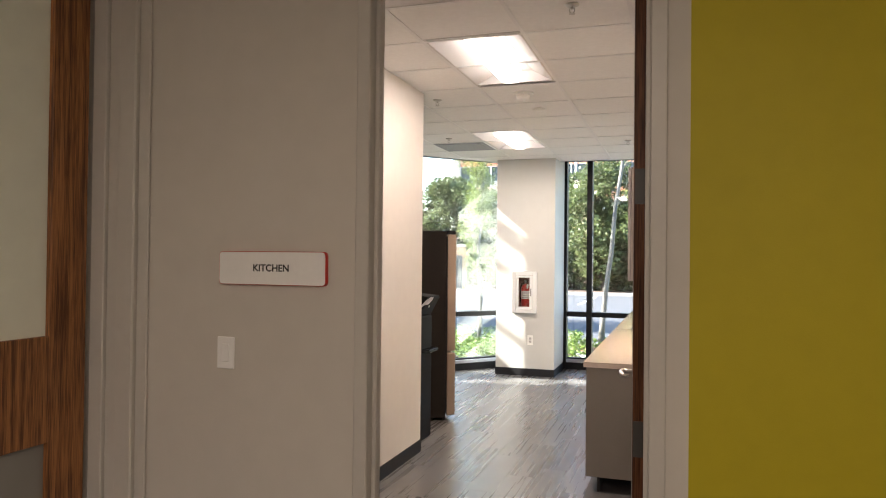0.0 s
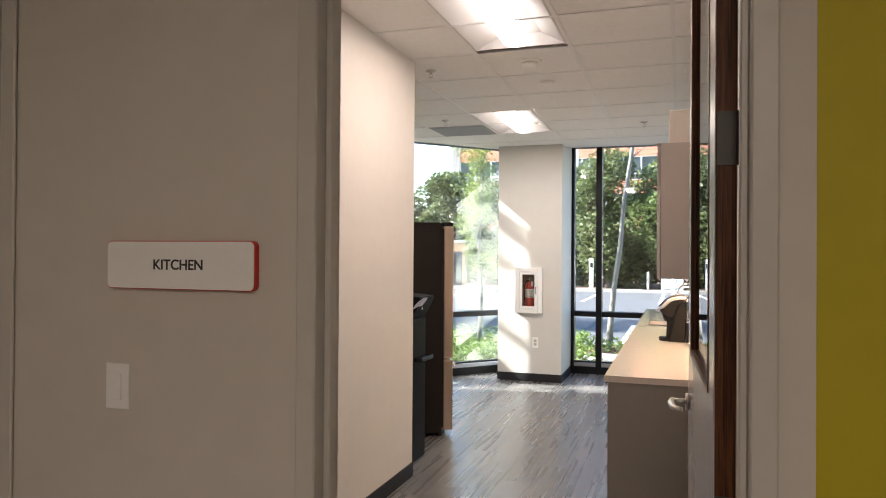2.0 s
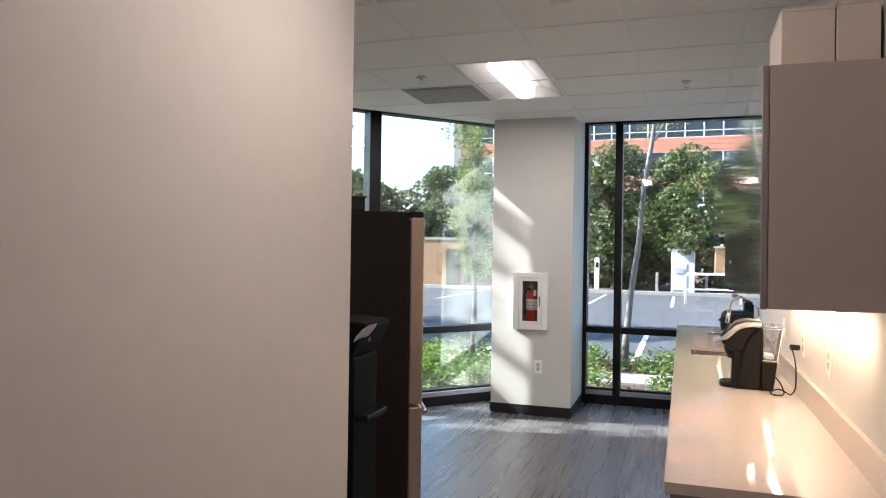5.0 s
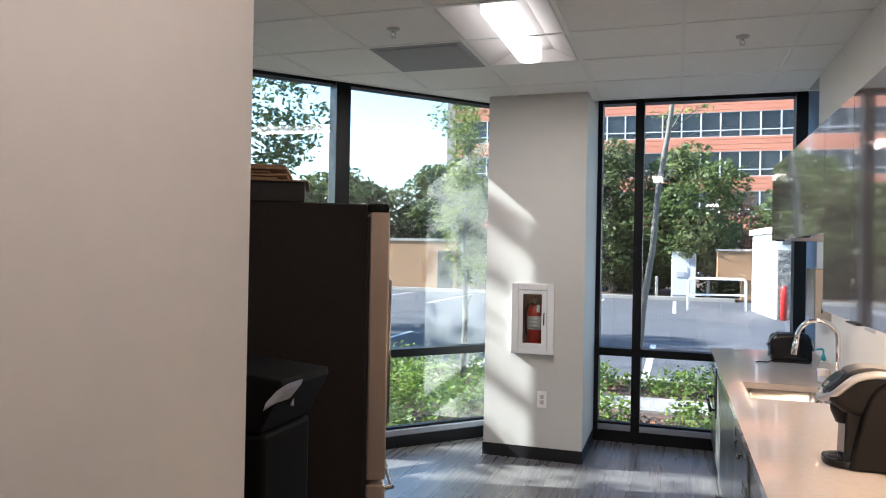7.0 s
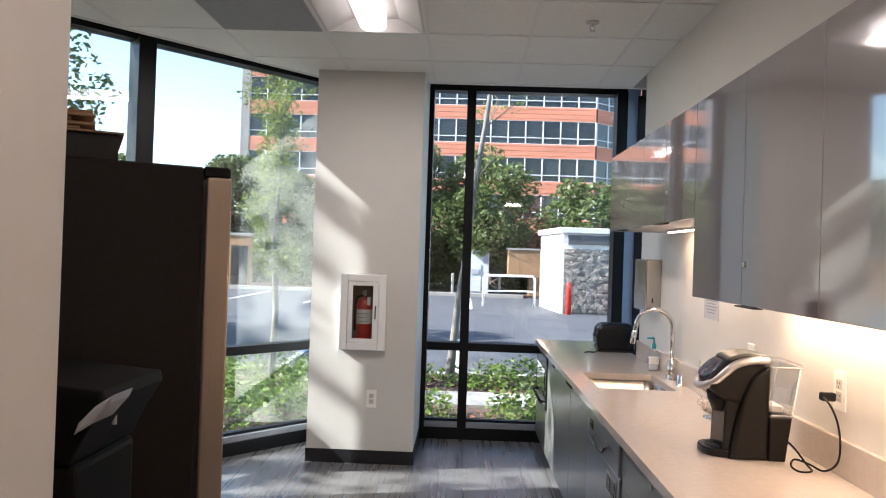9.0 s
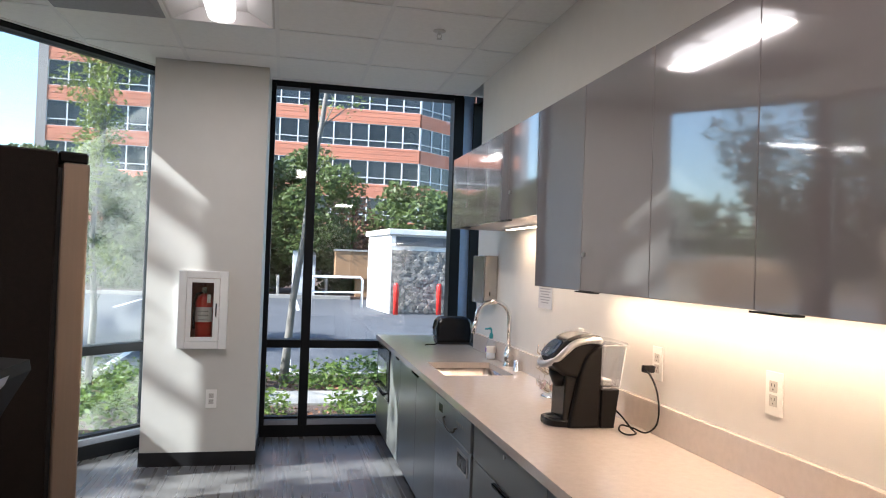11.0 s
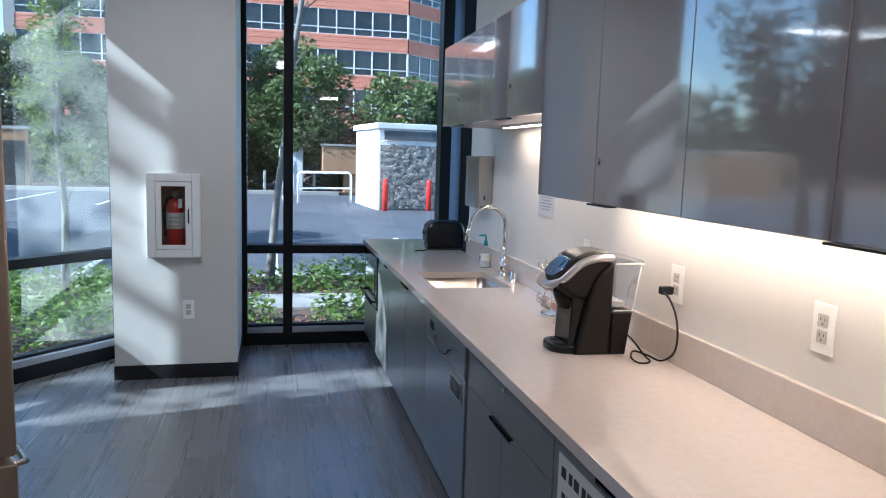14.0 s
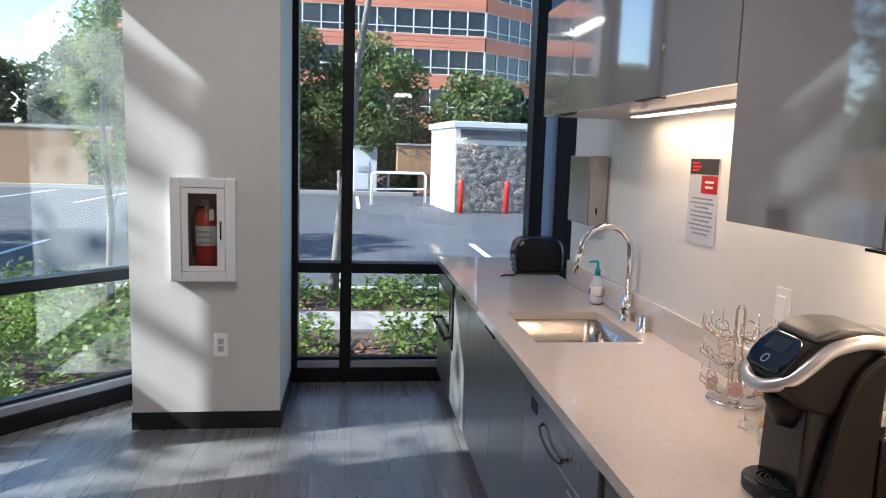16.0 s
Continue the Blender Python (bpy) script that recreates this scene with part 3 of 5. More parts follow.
# the closed wooden door in the white wall
b = B()
box(b, XL - 0.14, 4.325, 0, XL + 0.014, 4.375, 2.80, 0.003)
box(b, XL - 0.14, 3.365, 0, XL + 0.014, 3.415, 2.80, 0.003)
box(b, XL - 0.14, 3.415, 2.76, XL + 0.014, 4.325, 2.80, 0.003)
structure("trim_side_door_frame", b, M_FRAME, "greige steel door frame in the white wall", "door frame")
DOOR2 = thing("door_2", "closed zebra-wood door in the white wall", "door", pose(XL, -0.035, 0), kind="structure")
part("leaf", box(B(), -0.05, 3.455, 0.01, -0.004, 4.353, 2.755, 0.002), M_WOOD, DOOR2)
for z in (0.25, 1.04, 1.83, 2.62):
    b = B()
    ring_tube(b, [(0.006, 4.357, z - 0.057), (0.006, 4.357, z + 0.057)], 0.009, 10)
    box(b, -0.004, 4.33, z - 0.055, -0.001, 4.357, z + 0.055)
    part("hinge", b, M_HINGE, DOOR2, "dull steel butt hinge")

# glazed wooden door in the corridor's left wall
DOOR3 = thing("door_3", "zebra-wood door with frosted glass panes", "door", pose(-2.40, 0, 0), kind="structure")
b = B()
box(b, -0.05, 2.90, 0.01, 0.0, 3.065, 2.74, 0.002)
box(b, -0.05, 2.10, 0.01, 0.0, 2.26, 2.74, 0.002)
box(b, -0.05, 2.26, 0.90, 0.0, 2.90, 1.285, 0.002)
box(b, -0.05, 2.26, 0.01, 0.0, 2.90, 0.25, 0.002)
box(b, -0.05, 2.26, 2.58, 0.0, 2.90, 2.74, 0.002)
part("leaf", b, M_WOOD, DOOR3)
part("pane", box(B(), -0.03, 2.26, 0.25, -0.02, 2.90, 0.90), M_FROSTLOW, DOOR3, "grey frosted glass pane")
part("pane", box(B(), -0.03, 2.26, 1.285, -0.02, 2.90, 2.58), M_FROST, DOOR3, "frosted glass pane")
b = B()
box(b, -2.40, 3.082, 0, -2.335, 3.119, 2.80, 0.004)
box(b, -2.335, 3.098, 0, -2.28, 3.119, 2.80, 0.004)
box(b, -2.28, 3.086, 0, -2.20, 3.119, 2.80, 0.006)
box(b, -2.20, 3.106, 0, -2.15, 3.119, 2.80, 0.004)
structure("trim_corridor_door_frame", b, M_FRAME, "greige steel door frame in the corridor corner", "door frame")

# ---- lamps in the ceiling ----
def troffer(x0, y0, x1, y1, watts, tint):
    cx, cy = (x0 + x1) / 2, (y0 + y1) / 2
    t = thing("ceiling_light", "recessed white troffer lamp with a glowing centre lens", "ceiling light", pose(cx, cy, CEIL), "troffer lamps")
    w, l = (x1 - x0) / 2 - 0.006, (y1 - y0) / 2 - 0.006
    b = B()
    a = [(-w, 0.0), (-w + 0.02, 0.0), (-0.14, 0.085), (0.14, 0.085), (w - 0.02, 0.0), (w, 0.0), (w, 0.10), (-w, 0.10)]
    prism(b, a, "y", -l, l)
    part("reflector", b, M_REFL, t)
    part("end_plate", box(B(), -w + 0.02, -l - 0.001, 0.0, w - 0.02, -l + 0.012, 0.10), M_REFL, t)
    part("end_plate", box(B(), -w + 0.02, l - 0.012, 0.0, w - 0.02, l + 0.001, 0.10), M_REFL, t)
    b = B()
    out = []
    n = 10
    for k in range(n + 1):
        an = math.pi * k / n
        out.append((0.078 * math.cos(an), 0.47 + 0.078 * math.sin(an)))
    for k in range(n + 1):
        an = math.pi + math.pi * k / n
        out.append((0.078 * math.cos(an), -0.47 + 0.078 * math.sin(an)))
    prism(b, out, "z", -0.018, 0.080, 0.016, 3)
    part("lens", b, M_LENS, t, "glowing white diffuser lens")
    area_lamp("lamp_light", (cx, cy, CEIL - 0.0195), 0.15, 1.04, watts, tint)
    return t


troffer(-1.757, 5.0, -1.124, 6.22, 2.4, (1.0, 0.80, 0.64))
troffer(GX, 8.225, GX + 0.633, 9.45, 5.6, (1.0, 0.87, 0.74))
# unseen fill lamp, added to brighten the corridor walls
area_lamp("corridor_fill", (-0.2, -0.6, CEIL - 0.03), 0.5, 1.1, 6.9, (1.0, 0.86, 0.72))
# small things on the ceiling
AC = thing("ceiling_vent", "grey perforated air diffuser panel in the ceiling", "air vent", pose(-2.707, 9.145, CEIL))
part("frame", box(B(), -0.305, -0.295, -0.003, 0.305, 0.295, 0.012, 0.003), M_GREYVENT, AC)
part("face", box(B(), -0.27, -0.26, -0.008, 0.27, 0.26, -0.003, 0.002), M_GREYVENT, AC)


def sprinkler(x, y):
    t = thing("sprinkler", "small metal fire sprinkler head on the ceiling", "sprinkler", pose(x, y, CEIL), "fire sprinklers")
    part("escutcheon", lathe(B(), [(0.038, 0.004), (0.038, -0.002), (0.026, -0.008), (0.016, -0.010)], 20), M_NICKEL, t)
    b = B()
    ring_tube(b, [(0, 0, -0.008), (0, 0, -0.022)], 0.008, 10)
    ring_tube(b, [(0.012, 0, -0.018), (0.014, 0, -0.032), (0.003, 0, -0.046)], 0.0025, 6)
    ring_tube(b, [(-0.012, 0, -0.018), (-0.014, 0, -0.032), (-0.003, 0, -0.046)], 0.0025, 6)
    part("body", b, M_NICKEL, t)
    part("deflector", lathe(B(), [(0.017, -0.048), (0.017, -0.046), (0.004, -0.045)], 14), M_NICKEL, t)


for p in ((-2.71, 8.52), (-0.80, 9.16), (-0.78, 4.65), (-2.20, 6.62)):
    sprinkler(*p)
SM = thing("smoke_detector", "white round smoke detector on the ceiling", "smoke detector", pose(-1.45, 6.57, CEIL))
part("base", lathe(B(), [(0.085, 0.003), (0.085, -0.008), (0.075, -0.012)], 28), M_WHITEP, SM)
part("sensor", lathe(B(), [(0.058, -0.010), (0.058, -0.030), (0.050, -0.048), (0.035, -0.052)], 24), M_WHITEP, SM)
SP = thing("ceiling_speaker", "small white round ceiling sensor", "ceiling sensor", pose(-1.44, 7.20, CEIL))
part("base", lathe(B(), [(0.055, 0.003), (0.055, -0.006), (0.040, -0.016), (0.02, -0.018)], 24), M_WHITEP, SP)

# ---- kitchen run along the wall ----
CT = 0.882
XF = -0.855
SX0, SX1, SY0, SY1 = -0.742, -0.325, 8.945, 9.472
WT = thing("countertop", "white quartz worktop with an undermount sink opening", "countertop", pose(0, 0, 0))
b = B()
box(b, XF, 5.830, CT - 0.036, XW, SY0, CT)
box(b, XF, SY1, CT - 0.036, XW, 11.17, CT)
box(b, XF, SY0, CT - 0.036, SX0, SY1, CT)
box(b, SX1, SY0, CT - 0.036, XW, SY1, CT)
part("slab", b, M_QUARTZ, WT)
part("backsplash", box(B(), XW - 0.02, 5.830, CT, XW, 10.25, CT + 0.122, 0.002), M_QUARTZ, WT)

SINK = thing("sink", "stainless steel undermount sink", "sink", pose(0, 0, 0))
b = B()
z0 = CT - 0.036 - 0.19
x0, x1, y0, y1 = SX0 + 0.005, SX1 - 0.005, SY0 + 0.005, SY1 - 0.005
hx, hy, zt = (x1 - x0) / 2, (y1 - y0) / 2, CT - 0.037
rings = []
for off, z, rad in ((0.012, z0 - 0.003, 0.05), (0.012, zt, 0.05), (-0.001, zt, 0.05), (-0.003, z0 + 0.06, 0.05), (-0.008, z0 + 0.025, 0.055), (-0.020, z0 + 0.008, 0.06), (-0.040, z0 + 0.002, 0.06), (-0.10, z0 + 0.0005, 0.06)):
    rings.append([b.verts.new(((x0 + x1) / 2 + p[0], (y0 + y1) / 2 + p[1], z)) for p in rounded(hx + off, hy + off, rad, 6)])
for u, v in zip(rings, rings[1:]):
    for k in range(len(u)):
        f = b.faces.new((u[k - 1], u[k], v[k], v[k - 1]))
        f.smooth = True
b.faces.new(rings[0])
b.faces.new(rings[-1])
bmesh.ops.recalc_face_normals(b, faces=b.faces[:])
part("basin", b, M_BASIN, SINK)
part("drain", lathe(B(), [(0.045, z0 + 0.005), (0.045, z0 + 0.009), (0.030, z0 + 0.007)], 24, (x0 + x1) / 2, (y0 + y1) / 2), M_CHROME, SINK)

FC = thing("faucet", "chrome gooseneck pull-down kitchen faucet", "faucet", pose(-0.256, 9.29, CT))
part("base", lathe(B(), [(0.033, 0.0), (0.033, 0.008), (0.027, 0.014), (0.026, 0.045), (0.029, 0.05), (0.029, 0.085), (0.024, 0.092), (0.018, 0.12)], 24), M_CHROME, FC)
neck = [(0, 0, 0.09), (0, 0, 0.305)]
for k in range(1, 13):
    a = math.pi * k / 13
    neck.append((-0.105 + 0.105 * math.cos(a), 0.02 * k / 13, 0.305 + 0.105 * math.sin(a)))
neck += [(-0.214, 0.022, 0.285)]
part("neck", ring_tube(B(), neck, 0.0138, 16), M_CHROME, FC)
part("spray_head", ring_tube(B(), [(-0.2132, 0.022, 0.288), (-0.218, 0.023, 0.265), (-0.226, 0.024, 0.205)], [0.0135, 0.0165, 0.015], 14), M_CHROME, FC)
b = B()
ring_tube(b, [(0, -0.018, 0.066), (0, -0.058, 0.066)], 0.019, 16)
ring_tube(b, [(0, -0.050, 0.070), (-0.03, -0.066, 0.115)], [0.008, 0.005], 10)
part("handle", b, M_CHROME, FC)
AG = thing("air_gap", "chrome cylindrical air gap cap on the worktop", "air gap", pose(-0.258, 9.105, CT))
part("cap", lathe(B(), [(0.026, 0), (0.026, 0.004), (0.022, 0.006), (0.022, 0.058), (0.018, 0.066)], 22), M_CHROME, AG)

SB = thing("soap_bottle", "clear plastic soap bottle with a teal pump and purple label", "soap bottle", pose(-0.268, 9.64, CT))
part("bottle", lathe(B(), [(0.030, 0.0), (0.034, 0.006), (0.034, 0.10), (0.026, 0.13), (0.012, 0.145)], 20, sy=0.75), M_TANK, SB)
part("soap", lathe(B(), [(0.028, 0.004), (0.031, 0.008), (0.031, 0.05)], 20, sy=0.72), mat("soap", (0.75, 0.78, 0.85), 0.2, var=0.02), SB)
part("pump", ring_tube(B(), [(0, 0, 0.14), (0, 0, 0.165), (0, 0, 0.178), (0, 0, 0.20), (-0.004, 0, 0.208), (-0.045, 0, 0.204)], [0.014, 0.014, 0.006, 0.006, 0.008, 0.005], 10), mat("teal_plastic", (0.02, 0.28, 0.34), 0.4), SB, "teal pump")
part("label", lathe(B(), [(0.0345, 0.045), (0.0348, 0.046), (0.0348, 0.085), (0.0345, 0.086)], 20, sy=0.76), M_WHITEP, SB, "white label")
part("mark", box(B(), -0.0365, -0.012, 0.05, -0.0345, 0.012, 0.078), mat("purple_ink", (0.16, 0.07, 0.30), 0.4), SB, "purple mark")


# base units
XB = -0.835
TOE = 0.105
TOPB = CT - 0.037


def base_unit(y0, y1, label, doors=1, drawer=0.0, lock=False, top=0.0):
    t = thing("base_cabinet", label, "cabinet", pose(0, 0, 0), "base cabinets")
    part("carcass", box(B(), XB + 0.022, y0 + 0.001, TOE, XW - 0.002, y1 - 0.001, TOPB - top), M_BASE, t)
    part("toe_kick", box(B(), XB + 0.075, y0 + 0.001, 0.003, XB + 0.09, y1 - 0.001, TOE), M_MATTEBLACK, t, "black recessed plinth")
    zt = TOPB - 0.006
    zd = zt
    if drawer:
        zd = zt - drawer
        d = part("drawer_front", box(B(), XB, y0 + 0.002, zd + 0.002, XB + 0.02, y1 - 0.002, zt, 0.0015), M_BASE, t)
        if lock:
            yc = (y0 + y1) / 2
            part("lock", ring_tube(B(), [(XB, yc, zt - 0.03), (XB - 0.004, yc, zt - 0.03)], 0.009, 14), M_NICKEL, d)
    step = (y1 - y0) / doors
    for k in range(doors):
        a, c = y0 + k * step, y0 + (k + 1) * step
        d = part("door", box(B(), XB, a + 0.002, TOE, XB + 0.02, c - 0.002, zd - 0.002, 0.0015), M_BASE, t)
        if doors == 2:
            ya = (c - 0.11, c - 0.005) if k == 0 else (a + 0.005, a + 0.11)
        else:
            ya = (a + 0.03, a + 0.15)
        b = B()
        box(b, XB - 0.014, ya[0], zd - 0.008, XB + 0.018, ya[1], zd - 0.003)
        box(b, XB - 0.014, ya[0], zd - 0.016, XB - 0.011, ya[1], zd - 0.003)
        part("pull", b, M_BLACK, d, "black edge pull")
    return t


base_unit(9.93, 10.40, "satin grey base cabinet with one door beside the sink", 1)
base_unit(8.70, 9.93, "satin grey sink base cabinet with two doors", 2, top=0.21)
base_unit(7.07, 7.952, "satin grey base cabinet with a locking drawer over two doors", 2, 0.155, True)
base_unit(6.64, 7.07, "satin grey pull-out bin cabinet with a paper label", 1)
base_unit(5.854, 6.64, "satin grey pull-out bin cabinet beside the end panel", 1)
EP = thing("end_panel", "taupe laminate end panel of the base cabinets", "panel", pose(0, 0, 0))
part("panel", box(B(), XB, 5.836, TOE, XW - 0.002, 5.853, TOPB, 0.001), M_ENDPANEL, EP)
part("edge_strip", box(B(), XB - 0.0015, 5.836, TOE, XB, 5.853, TOPB), M_BASE, EP, "grey edge strip")

# paper labels on the bin cabinets: plain bars for the small print
for y0, y1, n in ((6.76, 7.03, 6), (6.32, 6.60, 6)):
    t = thing("recycling_label", "white paper sorting label with small black pictures on the cabinet front", "label", pose(XB - 0.001, y0, 0.60), "sorting labels")
    part("sheet", box(B(), -0.001, 0, 0, 0, y1 - y0, 0.20), M_PAPER, t)
    b = B()
    for r in range(3):
        for k in range(n):
            h = 0.030 if r != 1 else 0.016
            yk = 0.018 + k * (y1 - y0 - 0.03) / n
            box(b, -0.0018, yk, 0.03 + r * 0.055, -0.001, yk + 0.022 + 0.008 * ((k * 7 + r * 3) % 2), 0.03 + r * 0.055 + h)
    tagged(part("print", b, M_INK, t), kind="stuff")

# dishwasher
DW = thing("dishwasher", "dark stainless built-in dishwasher with a pocket handle", "dishwasher", pose(0, 7.955, 0))
DWW = 0.74
part("body", box(B(), XB + 0.03, 0.0, TOE, XW - 0.03, DWW, TOPB), M_MATTEBLACK, DW)
part("door", box(B(), XB - 0.008, 0.004, TOE + 0.01, XB + 0.03, DWW - 0.004, TOPB - 0.150, 0.004), M_DARKSTEEL, DW)
cp = part("control_panel", box(B(), XB - 0.012, 0.004, TOPB - 0.145, XB + 0.03, DWW - 0.004, TOPB - 0.008, 0.004), M_DARKSTEEL, DW)
part("display", box(B(), XB - 0.0135, 0.56, TOPB - 0.085, XB - 0.012, 0.64, TOPB - 0.045), M_BLACK, cp)
for k in range(5):
    part("button", box(B(), XB - 0.014, 0.10 + 0.035 * k, TOPB - 0.070, XB - 0.012, 0.118 + 0.035 * k, TOPB - 0.056, 0.001), M_NICKEL, cp)
grip = [(XB - 0.012, 0.24, TOPB - 0.088)] + [(XB - 0.024, 0.37 - 0.12 * math.cos(math.pi * k / 8), TOPB - 0.092 - 0.036 * math.sin(math.pi * k / 8)) for k in range(9)] + [(XB - 0.012, 0.50, TOPB - 0.088)]
part("handle_pocket", ring_tube(B(), grip, 0.0045, 10), M_HINGE, cp, "curved steel grip")
lt = part("latch", box(B(), XB - 0.012, 0.05, TOPB - 0.265, XB - 0.008, 0.24, TOPB - 0.175, 0.002), M_NICKEL, DW)
part("slot", box(B(), XB - 0.0135, 0.068, TOPB - 0.252, XB - 0.012, 0.15, TOPB - 0.190), M_BLACK, lt)
part("slot", box(B(), XB - 0.0135, 0.160, TOPB - 0.252, XB - 0.012, 0.225, TOPB - 0.190), M_BLACK, lt)
part("toe_kick", box(B(), XB + 0.07, 0.004, 0.003, XB + 0.085, DWW - 0.004, TOE), M_MATTEBLACK, DW)

# built-in microwave drawer unit at the window end
MU = thing("base_cabinet", "satin grey tall-opening base cabinet holding a microwave", "cabinet", pose(0, 0, 0), "base cabinets")
part("carcass", box(B(), XB + 0.022, 10.40, TOE, XW - 0.002, 11.15, 0.42), M_BASE, MU)
part("side_panel", box(B(), XB, 10.40, TOE, XW - 0.01, 10.418, TOPB), M_BASE, MU)
part("side_panel", box(B(), XB, 11.13, TOE, XW - 0.01, 11.15, TOPB), M_BASE, MU)
part("drawer_front", box(B(), XB, 10.42, TOE, XB + 0.02, 11.128, 0.42, 0.0015), M_BASE, MU)
part("toe_kick", box(B(), XB + 0.075, 10.40, 0.003, XB + 0.09, 11.15, TOE), M_MATTEBLACK, MU)
MW = thing("microwave", "black built-in microwave with a glass door and bar handle", "microwave", pose(0, 0, 0))
part("body", box(B(), XB + 0.015, 10.43, 0.425, XW - 0.05, 11.12, TOPB - 0.005), M_MATTEBLACK, MW)
d = part("door", box(B(), XB - 0.010, 10.435, 0.435, XB + 0.015, 11.115, TOPB - 0.02, 0.003), M_BLACK, MW)
part("window", box(B(), XB - 0.0125, 10.53, 0.53, XB - 0.010, 11.03, 0.73), mat("dark_glass", (0.01, 0.01, 0.012), 0.04, var=0.0, coat=1.0), d, "dark glass window")
b = B()
ring_tube(b, [(XB - 0.042, 10.46, 0.49), (XB - 0.042, 11.09, 0.49)], 0.011, 10)
ring_tube(b, [(XB - 0.008, 10.50, 0.49), (XB - 0.042, 10.50, 0.49)], 0.008, 8)
ring_tube(b, [(XB - 0.008, 11.05, 0.49), (XB - 0.042, 11.05, 0.49)], 0.008, 8)
part("handle", b, M_BLACK, d)

# wall units
XU = -0.573
UT = 2.215


def wall_unit(y0, y1, zb, label, joints, locks=(), pulls=()):
    t = thing("wall_cabinet", label, "cabinet", pose(0, 0, 0), "wall cabinets")
    part("carcass", box(B(), XU + 0.022, y0 + 0.001, zb + 0.002, XW - 0.002, y1 - 0.001, UT), M_UPPERSIDE, t)
    edges = [y0] + list(joints) + [y1]
    ds = []
    for a, c in zip(edges, edges[1:]):
        ds.append(part("door", box(B(), XU, a + 0.0015, zb, XU + 0.02, c - 0.0015, UT, 0.0015), M_UPPER, t))
    for i, y in locks:
        part("lock", lathe_x(XU, y, zb + 0.135), M_NICKEL, ds[i])
    for i, y in pulls:
        b = B()
        box(b, XU - 0.012, y - 0.075, zb - 0.006, XU + 0.02, y + 0.075, zb - 0.001)
        part("pull", b, M_BLACK, ds[i], "black edge pull")
    return t


def lathe_x(x, y, z):
    b = B()
    ring_tube(b, [(x, y, z), (x - 0.005, y, z)], [0.011, 0.009], 14)
    return b


wall_unit(6.955, 7.972, 1.436, "glossy grey wall cabinet with two tall doors", [7.470], [(0, 7.448)], [(0, 7.42)])
wall_unit(5.925, 6.955, 1.436, "glossy grey wall cabinet with two tall doors", [6.452], [], [(0, 6.38)])
wall_unit(8.81, 9.63, 1.752, "glossy grey short wall cabinet over the sink", [9.23], [(1, 9.25)], [(1, 9.28)])
wall_unit(7.974, 8.81, 1.752, "glossy grey short wall cabinet over the sink", [8.40], [(0, 8.37)], [(1, 8.46)])


def led(y0, y1, z, watts):
    t = thing("under_cabinet_light", "warm glowing under-cabinet LED strip", "strip light", pose(0, 0, 0), "under-cabinet lights")
    part("housing", box(B(), -0.335, y0, z - 0.010, -0.295, y1, z), M_WHITEP, t)
    part("diffuser", box(B(), -0.331, y0 + 0.01, z - 0.014, -0.299, y1 - 0.01, z - 0.010), M_LED, t, "glowing diffuser")
    area_lamp("strip_glow", (-0.315, (y0 + y1) / 2, z - 0.018), 0.03, y1 - y0 - 0.05, watts, (1.0, 0.68, 0.40))


led(8.02, 9.20, 1.752, 0.80)
led(6.05, 7.93, 1.436, 1.08)

# cartons on the wall cabinets
for x0, x1, h in ((-0.51, -0.352, 0.205), (-0.348, -0.222, 0.215)):
    t = thing("carton", "plain white cardboard carton on the wall cabinet", "box", pose((x0 + x1) / 2, 6.02, UT), "cartons")
    w = (x1 - x0) / 2
    part("body", box(B(), -w, 0, 0.001, w, 0.34, h - 0.012, 0.002), M_CARTON, t)
    part("lid", box(B(), -w - 0.001, -0.001, h - 0.012, w + 0.001, 0.341, h, 0.002), M_CARTON, t)

# fire extinguisher cabinet in the column
EC = thing("extinguisher_cabinet", "white recessed fire extinguisher cabinet with a glazed door", "cabinet", pose(-2.22, CY, 1.127))
b = B()
for (x0, z0, x1, z1) in ((-0.17, -0.28, -0.115, 0.28), (0.115, -0.28, 0.17, 0.28), (-0.115, -0.28, 0.115, -0.227), (-0.115, 0.228, 0.115, 0.28)):
    box(b, x0, -0.045, z0, x1, -0.001, z1, 0.006, 2)
part("trim", b, M_WHITE_ENAMEL, EC)
b = B()
for (x0, z0, x1, z1) in ((-0.113, -0.225, -0.078, 0.226), (0.072, -0.225, 0.113, 0.226), (-0.078, -0.225, 0.072, -0.195), (-0.078, 0.196, 0.072, 0.226)):
    box(b, x0, -0.040, z0, x1, -0.026, z1, 0.002)
d = part("door", b, M_WHITE_ENAMEL, EC)
part("pane", box(B(), -0.078, -0.035, -0.195, 0.072, -0.032, 0.196), M_CLEAR, d)
part("handle", ring_tube(B(), [(0.093, -0.040, -0.046), (0.093, -0.054, -0.042), (0.093, -0.054, 0.042), (0.093, -0.040, 0.046)], 0.0045, 8), M_BLACK, d)
b = B()
box(b, -0.115, 0.150, -0.227, 0.115, 0.156, 0.228)
box(b, -0.1148, 0.0, -0.227, -0.110, 0.150, 0.228)
box(b, 0.110, 0.0, -0.227, 0.1148, 0.150, 0.228)
box(b, -0.110, 0.0, 0.222, 0.110, 0.150, 0.2275)
box(b, -0.110, 0.0, -0.2265, 0.110, 0.150, -0.222)
part("liner", b, M_LINER, EC, "dull red-brown cabinet liner")
FE = thing("fire_extinguisher", "red fire extinguisher with a white label standing in the cabinet", "fire extinguisher", pose(-2.222, CY + 0.066, 0.906))
